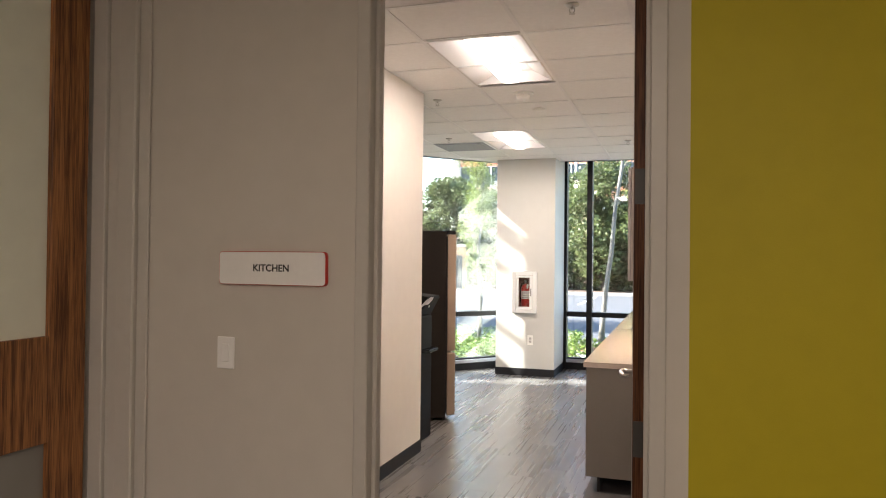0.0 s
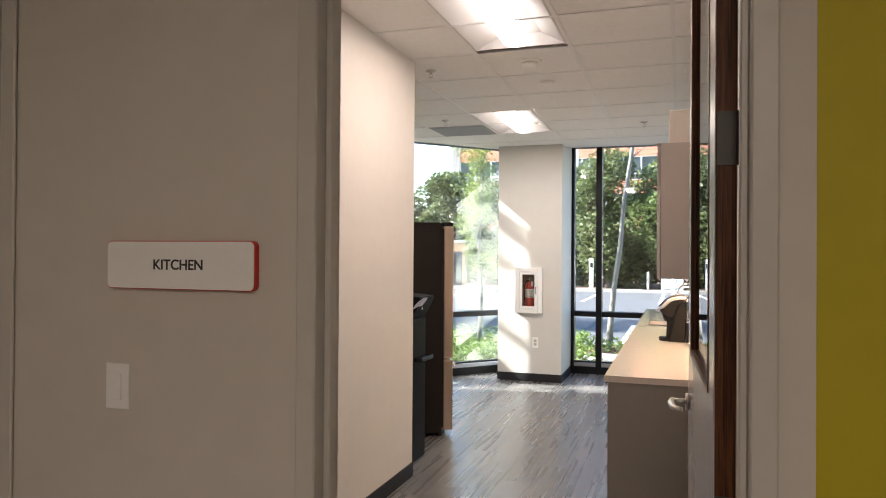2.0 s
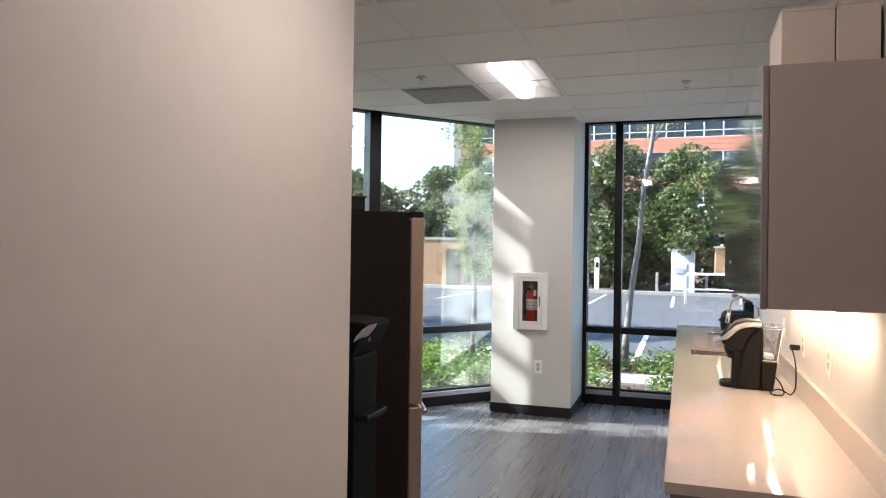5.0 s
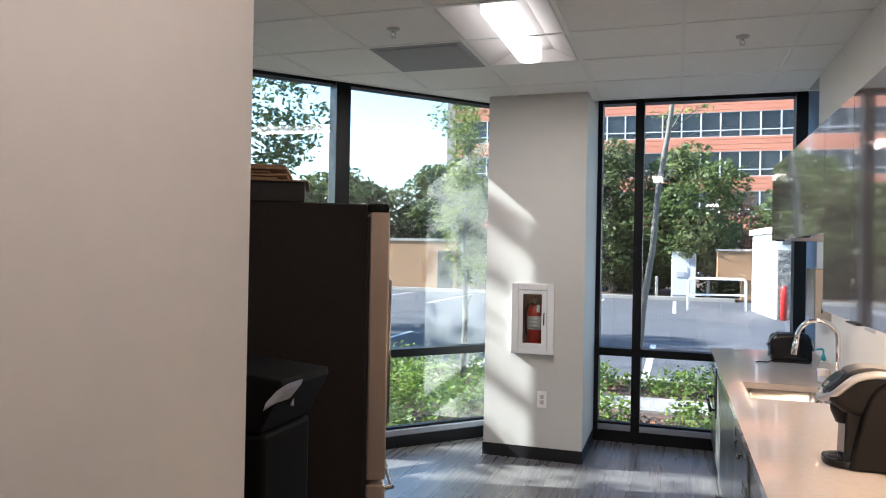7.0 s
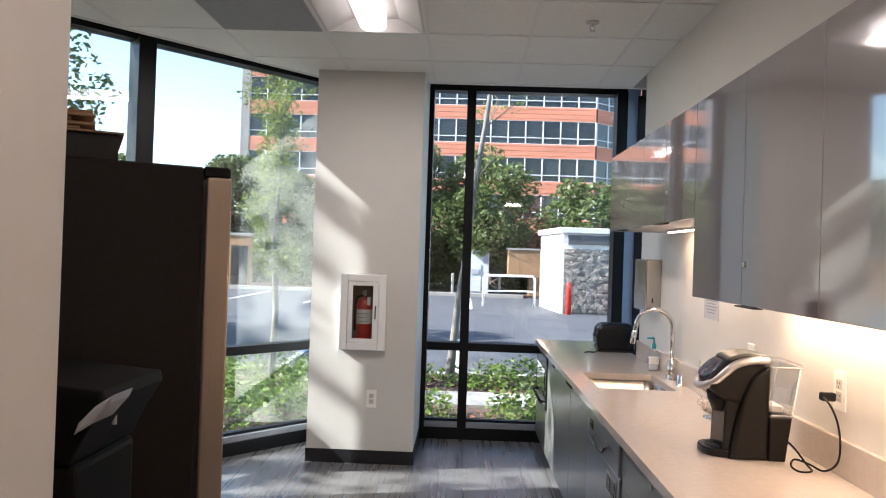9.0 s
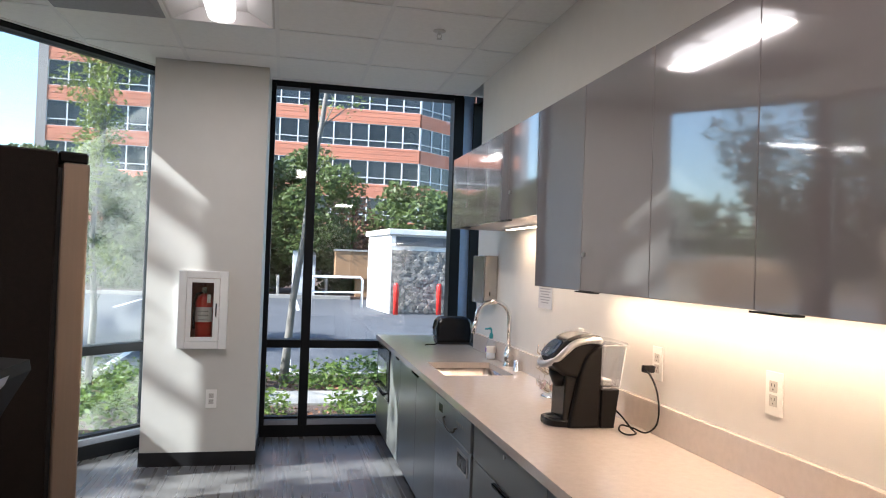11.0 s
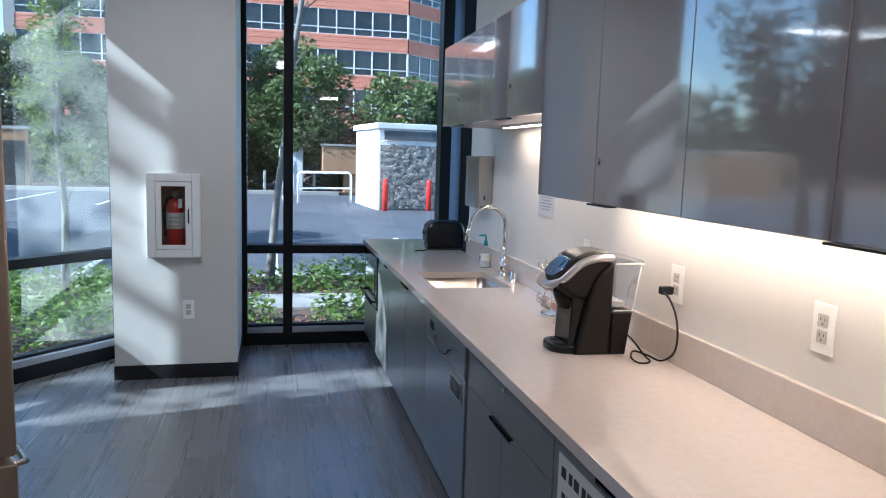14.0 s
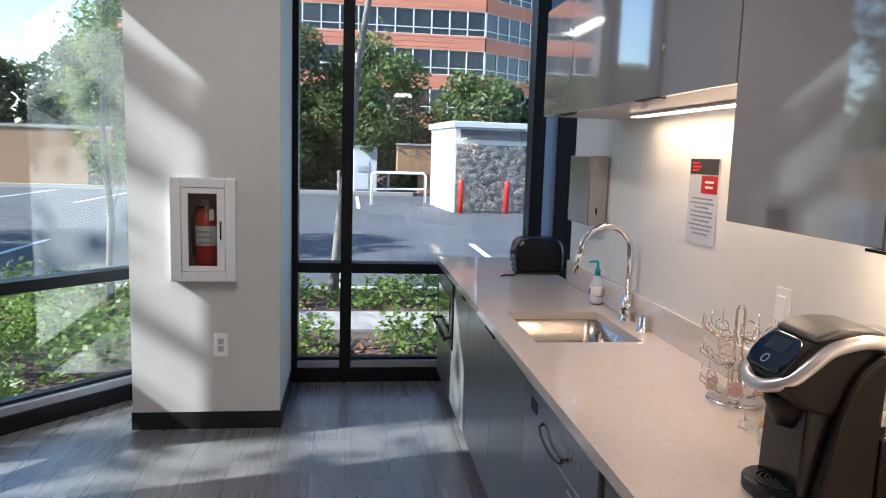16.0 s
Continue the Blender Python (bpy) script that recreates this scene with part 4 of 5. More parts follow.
part("cylinder", lathe(B(), [(0.050, 0), (0.058, 0.01), (0.058, 0.265), (0.050, 0.30), (0.024, 0.325), (0.020, 0.335)], 24), M_RED, FE)
part("label", lathe(B(), [(0.0585, 0.13), (0.0588, 0.132), (0.0588, 0.235), (0.0585, 0.237)], 24), M_PAPER, FE, "white printed label")
b = B()
for k in range(5):
    for r in range(3):
        a = math.radians(-120 + k * 15)
        ring_tube(b, [(0.0592 * math.cos(a), 0.0592 * math.sin(a), 0.142 + r * 0.03), (0.0592 * math.cos(a), 0.0592 * math.sin(a), 0.152 + r * 0.03)], 0.004, 6)
tagged(part("print", b, M_INK, FE), kind="stuff")
b = B()
ring_tube(b, [(0, 0, 0.32), (0, 0, 0.35)], 0.016, 12)
box(b, -0.016, -0.07, 0.352, 0.016, 0.02, 0.358)
box(b, -0.012, -0.075, 0.372, 0.012, 0.02, 0.378)
box(b, -0.012, 0.012, 0.345, 0.012, 0.022, 0.378)
part("valve", b, M_NICKEL, FE)
part("hose", ring_tube(B(), [(-0.01, -0.01, 0.34), (-0.05, -0.02, 0.33), (-0.068, -0.03, 0.27), (-0.066, -0.03, 0.15), (-0.062, -0.03, 0.08)], 0.009, 8), M_BLACK, FE)
part("tag", box(B(), 0.025, -0.06, 0.27, 0.05, -0.058, 0.33), M_PAPER, FE)


# ---- wall plates ----
def outlet(m, label="white duplex power outlet on the wall", double=False):
    """Local: plate in the xz plane, facing -y."""
    t = thing("power_outlet", label, "outlet", m, "wall outlets")
    part("plate", box(B(), -0.038, -0.006, -0.066, 0.038, 0, 0.066, 0.002), M_WHITEP, t)
    for z in (-0.021, 0.021):
        f = part("socket", box(B(), -0.017, -0.008, z - 0.017, 0.017, -0.006, z + 0.017, 0.002), M_SOCKET, t)
        b = B()
        box(b, -0.008, -0.0085, z + 0.000, -0.006, -0.008, z + 0.009)
        box(b, 0.006, -0.0085, z + 0.000, 0.008, -0.008, z + 0.009)
        box(b, -0.002, -0.0085, z - 0.011, 0.002, -0.008, z - 0.006)
        part("slots", b, M_INK, f)
    return t


def switch(m, label):
    t = thing("light_switch", label, "light switch", m)
    part("plate", box(B(), -0.036, -0.006, -0.058, 0.036, 0, 0.058, 0.002), M_WHITEP, t)
    part("rocker", box(B(), -0.016, -0.010, -0.033, 0.016, -0.006, 0.033, 0.002), M_WHITEP, t)
    return t


outlet(pose(-2.140, CY, 0.485), "white duplex power outlet low on the column")
outlet(pose(XW, 7.525, 1.157, 0, 0, -90), "white duplex power outlet with a plugged-in cord")
outlet(pose(XW, 6.84, 1.165, 0, 0, -90), "white duplex power outlet over the worktop")
switch(pose(XW, 8.265, 1.165, 0, 0, -90), "white rocker light switch over the worktop")
switch(pose(-1.803, WY0, 1.23), "white rocker light switch under the sign")

# ---- door sign ----
SG = thing("door_sign", "white rounded plaque lettered KITCHEN with a red edge", "sign", pose(-1.610, WY0, 1.540))


part("backing", prism(B(), rounded(0.217, 0.060, 0.014), "y", -0.016, 0.0), M_REDEDGE, SG, "red acrylic backing")
fp = part("face", prism(B(), rounded(0.214, 0.058, 0.013), "y", -0.019, -0.016), M_WHITEP, SG)
cv = bpy.data.curves.new("lettering", 'FONT')
cv.body, cv.size, cv.align_x, cv.align_y, cv.extrude, cv.offset = "KITCHEN", 0.035, 'CENTER', 'CENTER', 0.0004, 0.0006
cv.materials.append(M_INK)
tx = new("lettering", cv)
tx.parent = SG
tx.matrix_basis = pose(0.0, -0.0195, 0.0, 90, 0, 0)
tagged(tx, "black capital lettering")

# ---- notice and towel dispenser ----
NT = thing("notice", "laminated paper notice with a black and red heading on the wall", "notice", pose(XW - 0.003, 8.785, 1.44, 0, 0, -90))
part("sheet", box(B(), -0.105, -0.001, -0.155, 0.105, 0.001, 0.145), mat("laminated_sheet", (0.60, 0.60, 0.64), 0.15, var=0.03), NT)
b = B()
box(b, -0.10, -0.002, 0.088, 0.10, -0.001, 0.142)
part("heading", b, M_INK, NT, "black heading band")
b = B()
box(b, -0.012, -0.002, 0.022, 0.10, -0.001, 0.084)
for k in range(3):
    box(b, -0.085, -0.003, 0.098 + k * 0.013, -0.03 + 0.01 * (k % 2), -0.002, 0.106 + k * 0.013)
part("red_panel", b, M_RED, NT, "red panel")
b = B()
box(b, 0.015, -0.0028, 0.058, 0.075, -0.002, 0.066)
box(b, 0.02, -0.0028, 0.040, 0.07, -0.002, 0.048)
part("white_print", b, M_PAPER, NT)
b = B()
for k, w in enumerate((0.075, 0.085, 0.05, 0.08, 0.08, 0.06, 0.085, 0.07, 0.055)):
    box(b, -w, -0.0018, 0.0 - k * 0.0155, w, -0.001, 0.006 - k * 0.0155)
tagged(part("print", b, mat("grey_ink", (0.25, 0.25, 0.27), 0.6), NT), kind="stuff")

TD = thing("towel_dispenser", "stainless steel paper towel dispenser on the wall", "towel dispenser", pose(-0.211, 9.87, 1.25))
part("housing", box(B(), -0.100, -0.155, 0.0, -0.001, 0.155, 0.335, 0.006, 2), M_STEEL, TD)
part("paper", box(B(), -0.07, -0.12, -0.004, -0.03, 0.12, 0.002), M_PAPER, TD)
part("keyhole", box(B(), -0.06, -0.1575, 0.055, -0.052, -0.155, 0.085), M_BLACK, TD)


# ---- coffee maker ----
CM = thing("coffee_maker", "black and silver pod coffee maker with a clear water tank", "coffee maker", pose(-0.600, 7.730, CT, 0, 0, -2) @ Matrix.Diagonal((1.0, 0.96, 0.975, 1.0)))
# local: x towards the wall, y from -0.1 to 0.1
def curve(pts, n=6, closed=True):
    """Points on a smooth line through the given ones."""
    out = []
    m = len(pts)
    for i in range(m if closed else m - 1):
        p = [Vector(pts[(i + k) % m] if closed else pts[min(max(i + k, 0), m - 1)]) for k in (-1, 0, 1, 2)]
        for j in range(n):
            t = j / n
            out.append(tuple(0.5 * (2 * p[1] + (p[2] - p[0]) * t + (2 * p[0] - 5 * p[1] + 4 * p[2] - p[3]) * t * t + (3 * p[1] - p[0] - 3 * p[2] + p[3]) * t ** 3)))
    if not closed:
        out.append(tuple(pts[-1]))
    return out


side = [(0.070, 0.0), (0.200, 0.0), (0.204, 0.340)] + curve([(0.186, 0.336), (0.146, 0.300), (0.118, 0.24), (0.100, 0.165), (0.082, 0.07)], 4, False)
part("body", prism(B(), side, "y", -0.105, 0.105, 0.014, 3), M_KBODY, CM)
part("inner_column", prism(B(), [(0.052, 0.02), (0.12, 0.0), (0.12, 0.24), (0.058, 0.22)], "y", -0.078, 0.078, 0.006), M_BLACK, CM)
dt = part("drip_tray", prism(B(), rounded(0.078, 0.085, 0.07, 8), "z", 0.0, 0.030, 0.006, 2), M_BLACK, CM)
dt.matrix_basis = pose(0.070, 0, 0)
b = B()
for k in range(5):
    ring_tube(b, [(0.010 * (k + 1) * math.cos(2 * math.pi * q / 18) - 0.008, 0.010 * (k + 1) * math.sin(2 * math.pi * q / 18), 0.0315) for q in range(19)], 0.0018, 5)
g = part("grate", b, M_GRATE, dt)
head = curve([(-0.002, 0.262), (0.022, 0.232), (0.062, 0.206), (0.110, 0.200), (0.145, 0.235), (0.190, 0.315), (0.192, 0.362), (0.130, 0.368), (0.072, 0.356), (0.034, 0.330), (0.006, 0.294)], 5)
part("brew_head", prism(B(), head, "y", -0.086, 0.086, 0.022, 4), M_KBODY, CM)
part("funnel", lathe(B(), [(0.040, 0.160), (0.058, 0.205), (0.060, 0.225)], 24, 0.075, 0), M_KBODY, CM)
part("lid_top", prism(B(), curve([(0.066, 0.352), (0.078, 0.368), (0.130, 0.382), (0.202, 0.376), (0.202, 0.350), (0.130, 0.350)], 5), "y", -0.074, 0.074, 0.008, 3), M_LIDGREY, CM, "satin grey lid")
loop = curve([(0.200, -0.088, 0.357), (0.150, -0.092, 0.360), (0.090, -0.091, 0.344), (0.052, -0.088, 0.312), (0.020, -0.076, 0.278), (-0.008, -0.045, 0.257), (-0.018, 0.0, 0.251), (-0.008, 0.045, 0.257), (0.020, 0.076, 0.278), (0.052, 0.088, 0.312), (0.090, 0.091, 0.344), (0.150, 0.092, 0.360), (0.200, 0.088, 0.357)], 5, False)
part("lid_band", ring_tube(B(), loop, 0.0145, 12), M_SILVERP, CM, "silver loop band")
pn = part("control_panel", prism(B(), rounded(0.070, 0.046, 0.042, 8), "x", -0.008, 0.012, 0.003), M_PANEL, CM, "dark blue control panel")
pn.matrix_basis = pose(0.0262, 0, 0.3150, 0, 43, 0)
part("screen", box(B(), -0.0098, -0.034, -0.002, -0.0078, 0.034, 0.032), M_SCREEN, pn)
part("button", ring_tube(B(), [(-0.0085, 0.010 * math.cos(q * math.pi / 8), -0.024 + 0.010 * math.sin(q * math.pi / 8)) for q in range(17)], 0.0014, 6), M_SILVERP, pn)
b = B()
tank = [(0.208, 0.162), (0.282, 0.162), (0.306, 0.338), (0.208, 0.338)]
prism(b, tank, "y", -0.100, -0.097)
prism(b, tank, "y", 0.097, 0.100)
prism(b, [(0.279, 0.162), (0.282, 0.162), (0.306, 0.338), (0.303, 0.338)], "y", -0.097, 0.097)
box(b, 0.208, -0.097, 0.162, 0.211, 0.097, 0.338)
part("water_tank", b, M_TANK, CM, "clear plastic water tank")
part("tank_lid", prism(B(), [(0.205, 0.338), (0.316, 0.338), (0.310, 0.353), (0.215, 0.357)], "y", -0.104, 0.104, 0.004), M_TANK, CM)
b = B()
for y in (-0.102, 0.100):
    ring_tube(b, [(0.208, y, 0.166), (0.280, y, 0.166), (0.304, y, 0.334)], 0.0022, 6)
ring_tube(b, [(0.206, -0.103, 0.340), (0.314, -0.103, 0.340), (0.314, 0.103, 0.340), (0.206, 0.103, 0.340)], 0.0025, 6)
part("tank_rim", b, M_WHITEP, CM, "milky tank rim")
part("tank_base", prism(B(), [(0.205, 0.0), (0.262, 0.0), (0.282, 0.158), (0.205, 0.158)], "y", -0.10, 0.10, 0.005), M_KBODY, CM)
part("filter", box(B(), 0.222, -0.05, 0.166, 0.268, 0.05, 0.192, 0.004), M_WHITEP, CM)

cord = part("cord", ring_tube(B(), curve([(-0.315, 7.66, CT + 0.07), (-0.295, 7.63, CT + 0.045), (-0.285, 7.57, CT + 0.012), (-0.30, 7.50, CT + 0.007), (-0.345, 7.49, CT + 0.007), (-0.35, 7.54, CT + 0.012), (-0.31, 7.60, CT + 0.018), (-0.28, 7.56, CT + 0.014), (-0.265, 7.49, CT + 0.012), (-0.25, 7.44, CT + 0.05), (-0.248, 7.425, CT + 0.11), (-0.25, 7.44, CT + 0.18), (-0.256, 7.475, CT + 0.23), (-0.262, 7.51, CT + 0.250), (-0.262, 7.525, CT + 0.252)], 5, False), 0.0036, 8), M_BLACK, CM)
cord.matrix_basis = CM.matrix_basis.inverted()
part("plug", box(B(), -0.266, 7.512, CT + 0.239, XW - 0.008, 7.538, CT + 0.267, 0.004), M_BLACK, cord)

# pod carousel
RK = thing("pod_carousel", "chrome wire coffee pod carousel with a few pods", "pod rack", pose(-0.327, 8.285, CT))
part("base", lathe(B(), [(0.076, 0.0), (0.079, 0.004), (0.076, 0.010), (0.072, 0.012), (0.068, 0.006)], 32), M_CHROME, RK)
b = B()
ring_tube(b, [(0.012, 0, 0.012), (0.012, 0, 0.27), (0.006, 0, 0.283), (-0.006, 0, 0.283), (-0.012, 0, 0.27), (-0.012, 0, 0.012)], 0.004, 8)
part("post", b, M_WIRE, RK)
for lev in range(3):
    for k in range(6):
        a = radians(k * 60 + lev * 20)
        u, v = Vector((math.cos(a), math.sin(a), 0)), Vector((-math.sin(a), math.cos(a), 0))
        z = Vector((0, 0, 0.055 + lev * 0.078))
        b = B()
        pts = []
        for q in range(7):
            an = 2 * math.pi * q / 6
            pts.append(z + u * (0.074 + 0.012 * math.cos(an)) + v * 0.024 * math.sin(an) + Vector((0, 0, 0.016 * math.cos(an))))
        ring_tube(b, pts, 0.0021, 6)
        ring_tube(b, [z + u * 0.012 + Vector((0, 0, -0.02)), z + u * 0.055 - v * 0.018 + Vector((0, 0, -0.024)), z + u * 0.100 - v * 0.02 + Vector((0, 0, 0.004)), z + u * 0.096 - v * 0.02 + Vector((0, 0, 0.040))], 0.0021, 6)
        ring_tube(b, [z + u * 0.012 + Vector((0, 0, -0.02)), z + u * 0.055 + v * 0.018 + Vector((0, 0, -0.024)), z + u * 0.100 + v * 0.02 + Vector((0, 0, 0.004)), z + u * 0.096 + v * 0.02 + Vector((0, 0, 0.040))], 0.0021, 6)
        part("pod_holder", b, M_WIRE, RK)
for k, lev in ((3, 0), (4, 0), (5, 0)):
    a = radians(k * 60 + lev * 20)
    t = thing("coffee_pod", "white coffee pod with a brown foil lid in the carousel", "coffee pod", pose(-0.327 + 0.055 * math.cos(a), 8.285 + 0.055 * math.sin(a), CT + 0.045 + lev * 0.078) @ pose(0, 0, 0, 0, 0, math.degrees(a)) @ pose(0, 0, 0, 0, 55, 0), "coffee pods")
    part("cup", lathe(B(), [(0.017, -0.02), (0.021, 0.018), (0.024, 0.020)], 16), M_WHITEP, t)
    part("lid", lathe(B(), [(0.0235, 0.0201), (0.0235, 0.021)], 16), mat("foil_lid", (0.42, 0.27, 0.23), 0.35, var=0.3, scale=30), t, "brown foil lid")

JR = thing("glass_jar", "small glass jar with a gold lid beside the coffee maker", "jar", pose(-0.412, 7.958, CT) @ Matrix.Scale(0.85, 4))
part("jar", lathe(B(), [(0.034, 0.0), (0.040, 0.008), (0.040, 0.055), (0.034, 0.065)], 22), M_CLEAR, JR)
part("contents", lathe(B(), [(0.034, 0.004), (0.036, 0.010), (0.036, 0.045)], 20), mat("sugar", (0.75, 0.72, 0.66), 0.7, bump=0.3), JR)
part("lid", lathe(B(), [(0.036, 0.066), (0.036, 0.078), (0.030, 0.080)], 22), mat("gold_lid", (0.75, 0.48, 0.16), 0.3, metal=1.0), JR, "gold lid")
GC = thing("glass_cup", "small clear glass cup on the worktop", "cup", pose(-0.400, 8.045, CT) @ Matrix.Scale(0.85, 4))
b = B()
lathe(b, [(0.026, 0.0), (0.032, 0.004), (0.038, 0.055)], 20)
part("glass", b, M_CLEAR, GC)
part("handle", ring_tube(B(), [(-0.033, 0, 0.045), (-0.055, 0, 0.042), (-0.058, 0, 0.025), (-0.034, 0, 0.012)], 0.004, 8), M_CLEAR, GC)

# toaster
TO = thing("toaster", "black two-slice toaster near the window", "toaster", pose(-0.325, 10.55, CT))
part("body", prism(B(), [(-0.135, 0.014), (0.135, 0.014), (0.146, 0.06), (0.148, 0.13), (0.138, 0.180), (0.112, 0.207), (0.07, 0.214), (-0.07, 0.214), (-0.112, 0.207), (-0.138, 0.180), (-0.148, 0.13), (-0.146, 0.06)], "y", -0.09, 0.09, 0.030, 4), M_BLACK, TO)
part("base", box(B(), -0.128, -0.075, 0.0, 0.128, 0.075, 0.018, 0.004), M_MATTEBLACK, TO)
for y in (-0.045, 0.022):
    part("slot", box(B(), -0.10, y, 0.2125, 0.10, y + 0.022, 0.2155), M_MATTEBLACK, TO)
part("lever", box(B(), -0.165, -0.02, 0.115, -0.143, 0.02, 0.130, 0.003), M_BLACK, TO)
part("dial", ring_tube(B(), [(-0.145, 0.0, 0.05), (-0.155, 0.0, 0.05)], 0.014, 14), M_NICKEL, TO)
part("cord", ring_tube(B(), [(-0.13, -0.08, 0.012), (-0.17, -0.14, 0.005), (-0.22, -0.13, 0.005), (-0.25, -0.17, 0.005)], 0.0045, 8), M_BLACK, TO)
# ---- fridge and bins in the alcove ----
FR = thing("refrigerator", "black-sided refrigerator with stainless doors in the alcove", "refrigerator", pose(-2.30, 7.525, 0, 0, 0, 28))
# local: front face at x = 0, near side at y = 0, depth to -x, width to +y
part("body", box(B(), -0.78, 0.004, 0.03, -0.095, 0.90, 1.842, 0.006), M_FRIDGE, FR)
part("gasket", box(B(), -0.095, 0.012, 0.08, -0.082, 0.89, 1.79), M_MATTEBLACK, FR)
part("freezer_door", box(B(), -0.082, 0.0, 0.055, 0.0, 0.905, 0.655, 0.008, 2), M_FRDOOR, FR)
for y0, y1 in ((0.0, 0.4505), (0.4545, 0.905)):
    part("fridge_door", box(B(), -0.082, y0, 0.675, 0.0, y1, 1.808, 0.008, 2), M_FRDOOR, FR)
part("hinge_cover", box(B(), -0.094, 0.012, 1.808, -0.004, 0.13, 1.845, 0.006), M_BLACK, FR)
part("hinge_cover", box(B(), -0.094, 0.78, 1.808, -0.004, 0.893, 1.845, 0.006), M_BLACK, FR)
for y in (0.415, 0.49):
    part("handle", ring_tube(B(), [(0.0, y, 0.80), (0.045, y, 0.82), (0.045, y, 1.50), (0.0, y, 1.52)], 0.011, 10), M_STEEL, FR)
part("handle", ring_tube(B(), [(0.0, 0.12, 0.60), (0.045, 0.14, 0.60), (0.045, 0.76, 0.60), (0.0, 0.78, 0.60)], 0.011, 10), M_STEEL, FR)
part("kick_plate", box(B(), -0.12, 0.02, 0.005, -0.095, 0.88, 0.05), M_MATTEBLACK, FR)
BX = thing("storage_box", "black cardboard box on the refrigerator", "box", pose(-2.30, 7.525, 1.842, 0, 0, 28))
part("box", box(B(), -0.77, 0.06, 0.003, -0.36, 0.56, 0.088, 0.003), mat("black_card", (0.018, 0.016, 0.016), 0.7, var=0.2), BX)
part("flap", box(B(), -0.79, 0.04, 0.088, -0.345, 0.58, 0.094), M_CARD, BX, "brown cardboard flap")
r = random.Random(4)
for k in range(5):
    t = thing("cardboard_sheet", "flattened brown cardboard on the box", "cardboard", pose(-2.30, 7.525, 1.937 + 0.0125 * k, 0, 0, 28 + r.uniform(-3, 3)), "flattened cartons")
    part("sheet", box(B(), -0.78 + r.uniform(-0.01, 0.02), 0.03, 0.0, -0.46 + r.uniform(-0.06, 0.05), 0.55 + r.uniform(-0.03, 0.03), 0.009 + 0.003 * r.random(), 0.002), M_CARD, t)

WD = thing("water_dispenser", "tall black water dispenser with a silver lip", "water dispenser", pose(-2.425, 6.755, 0.065))
part("body", box(B(), -0.19, -0.15, -0.065, 0.10, 0.15, 1.02, 0.02, 3), M_DISP, WD)
part("hood", prism(B(), [(-0.19, 1.02), (0.09, 1.02), (0.115, 1.07), (0.165, 1.16), (0.16, 1.185), (-0.15, 1.21), (-0.19, 1.18)], "y", -0.16, 0.16, 0.015, 3), M_DISP, WD)
part("lip", prism(B(), [(0.105, 1.09), (0.145, 1.118), (0.180, 1.160), (0.188, 1.180), (0.150, 1.155), (0.115, 1.118)], "y", -0.166, -0.06, 0.008, 3), M_SILVERP, WD, "polished silver lip")
part("spout", ring_tube(B(), [(0.13, -0.03, 1.125), (0.13, -0.03, 1.085)], 0.006, 8), M_WHITEP, WD)
part("drip_tray", box(B(), 0.10, -0.12, 0.70, 0.17, 0.12, 0.73, 0.004), M_BLACK, WD)
BN = thing("trash_bin", "dark slim cylindrical trash bin beside the wall", "trash bin", pose(-2.60, 7.06, 0))
part("body", lathe(B(), [(0.110, 0.0), (0.118, 0.01), (0.130, 0.64), (0.132, 0.66)], 30), mat("charcoal_bin", (0.022, 0.024, 0.032), 0.4, var=0.15), BN)
part("lid", lathe(B(), [(0.135, 0.66), (0.137, 0.68), (0.125, 0.73), (0.09, 0.755), (0.03, 0.765)], 30), mat("grey_bin_lid", (0.028, 0.031, 0.040), 0.35, var=0.1), BN)

# ---- outside ----
structure("ground", box(B(), -500, -400, GROUND - 0.5, 500, 600, GROUND), M_ASPHALT, "dark asphalt of the car park reaching the distance", "ground")
b = B()
prism(b, [(-40, 8.9), (-4.75, 8.9), (-2.75, 11.22), (-2.6, 11.38), (12, 11.38), (12, 14.85), (-40, 14.85)], "z", GROUND - 0.1, -0.07)
structure("ground_planting_bed", b, M_MULCH, "brown mulched planting bed outside the windows", "planting bed")
structure("kerb", box(B(), -40, 14.85, GROUND - 0.1, 12, 15.0, -0.04, 0.01), M_CONCRETE, "concrete kerb along the planting bed", "kerb")
structure("pavement", box(B(), -1.95, 12.85, GROUND, 12, 13.6, -0.045), M_CONCRETE, "narrow concrete path through the planting", "pavement")
structure("kerb_far", box(B(), -60, 36.2, GROUND - 0.1, 1.2, 36.4, -0.05, 0.01), M_CONCRETE, "concrete kerb at the far side of the car park", "kerb")
structure("ground_far_bed", box(B(), -60, 36.4, GROUND - 0.1, 40, 70, -0.08), M_MULCH, "brown mulched strip under the trees", "planting bed")
for x, y0, y1 in [(-1.55 - 2.68 * k, 15.05, 20.2) for k in range(0, 6)] + [(1.0 , 15.05, 20.5)] + [(-1.15 - 2.82 * k, 29.0, 35.2) for k in range(0, 8)]:
    structure("road_line", box(B(), x - 0.055, y0, GROUND, x + 0.055, y1, GROUND + 0.004), M_LINE, "white painted parking line", "parking line")

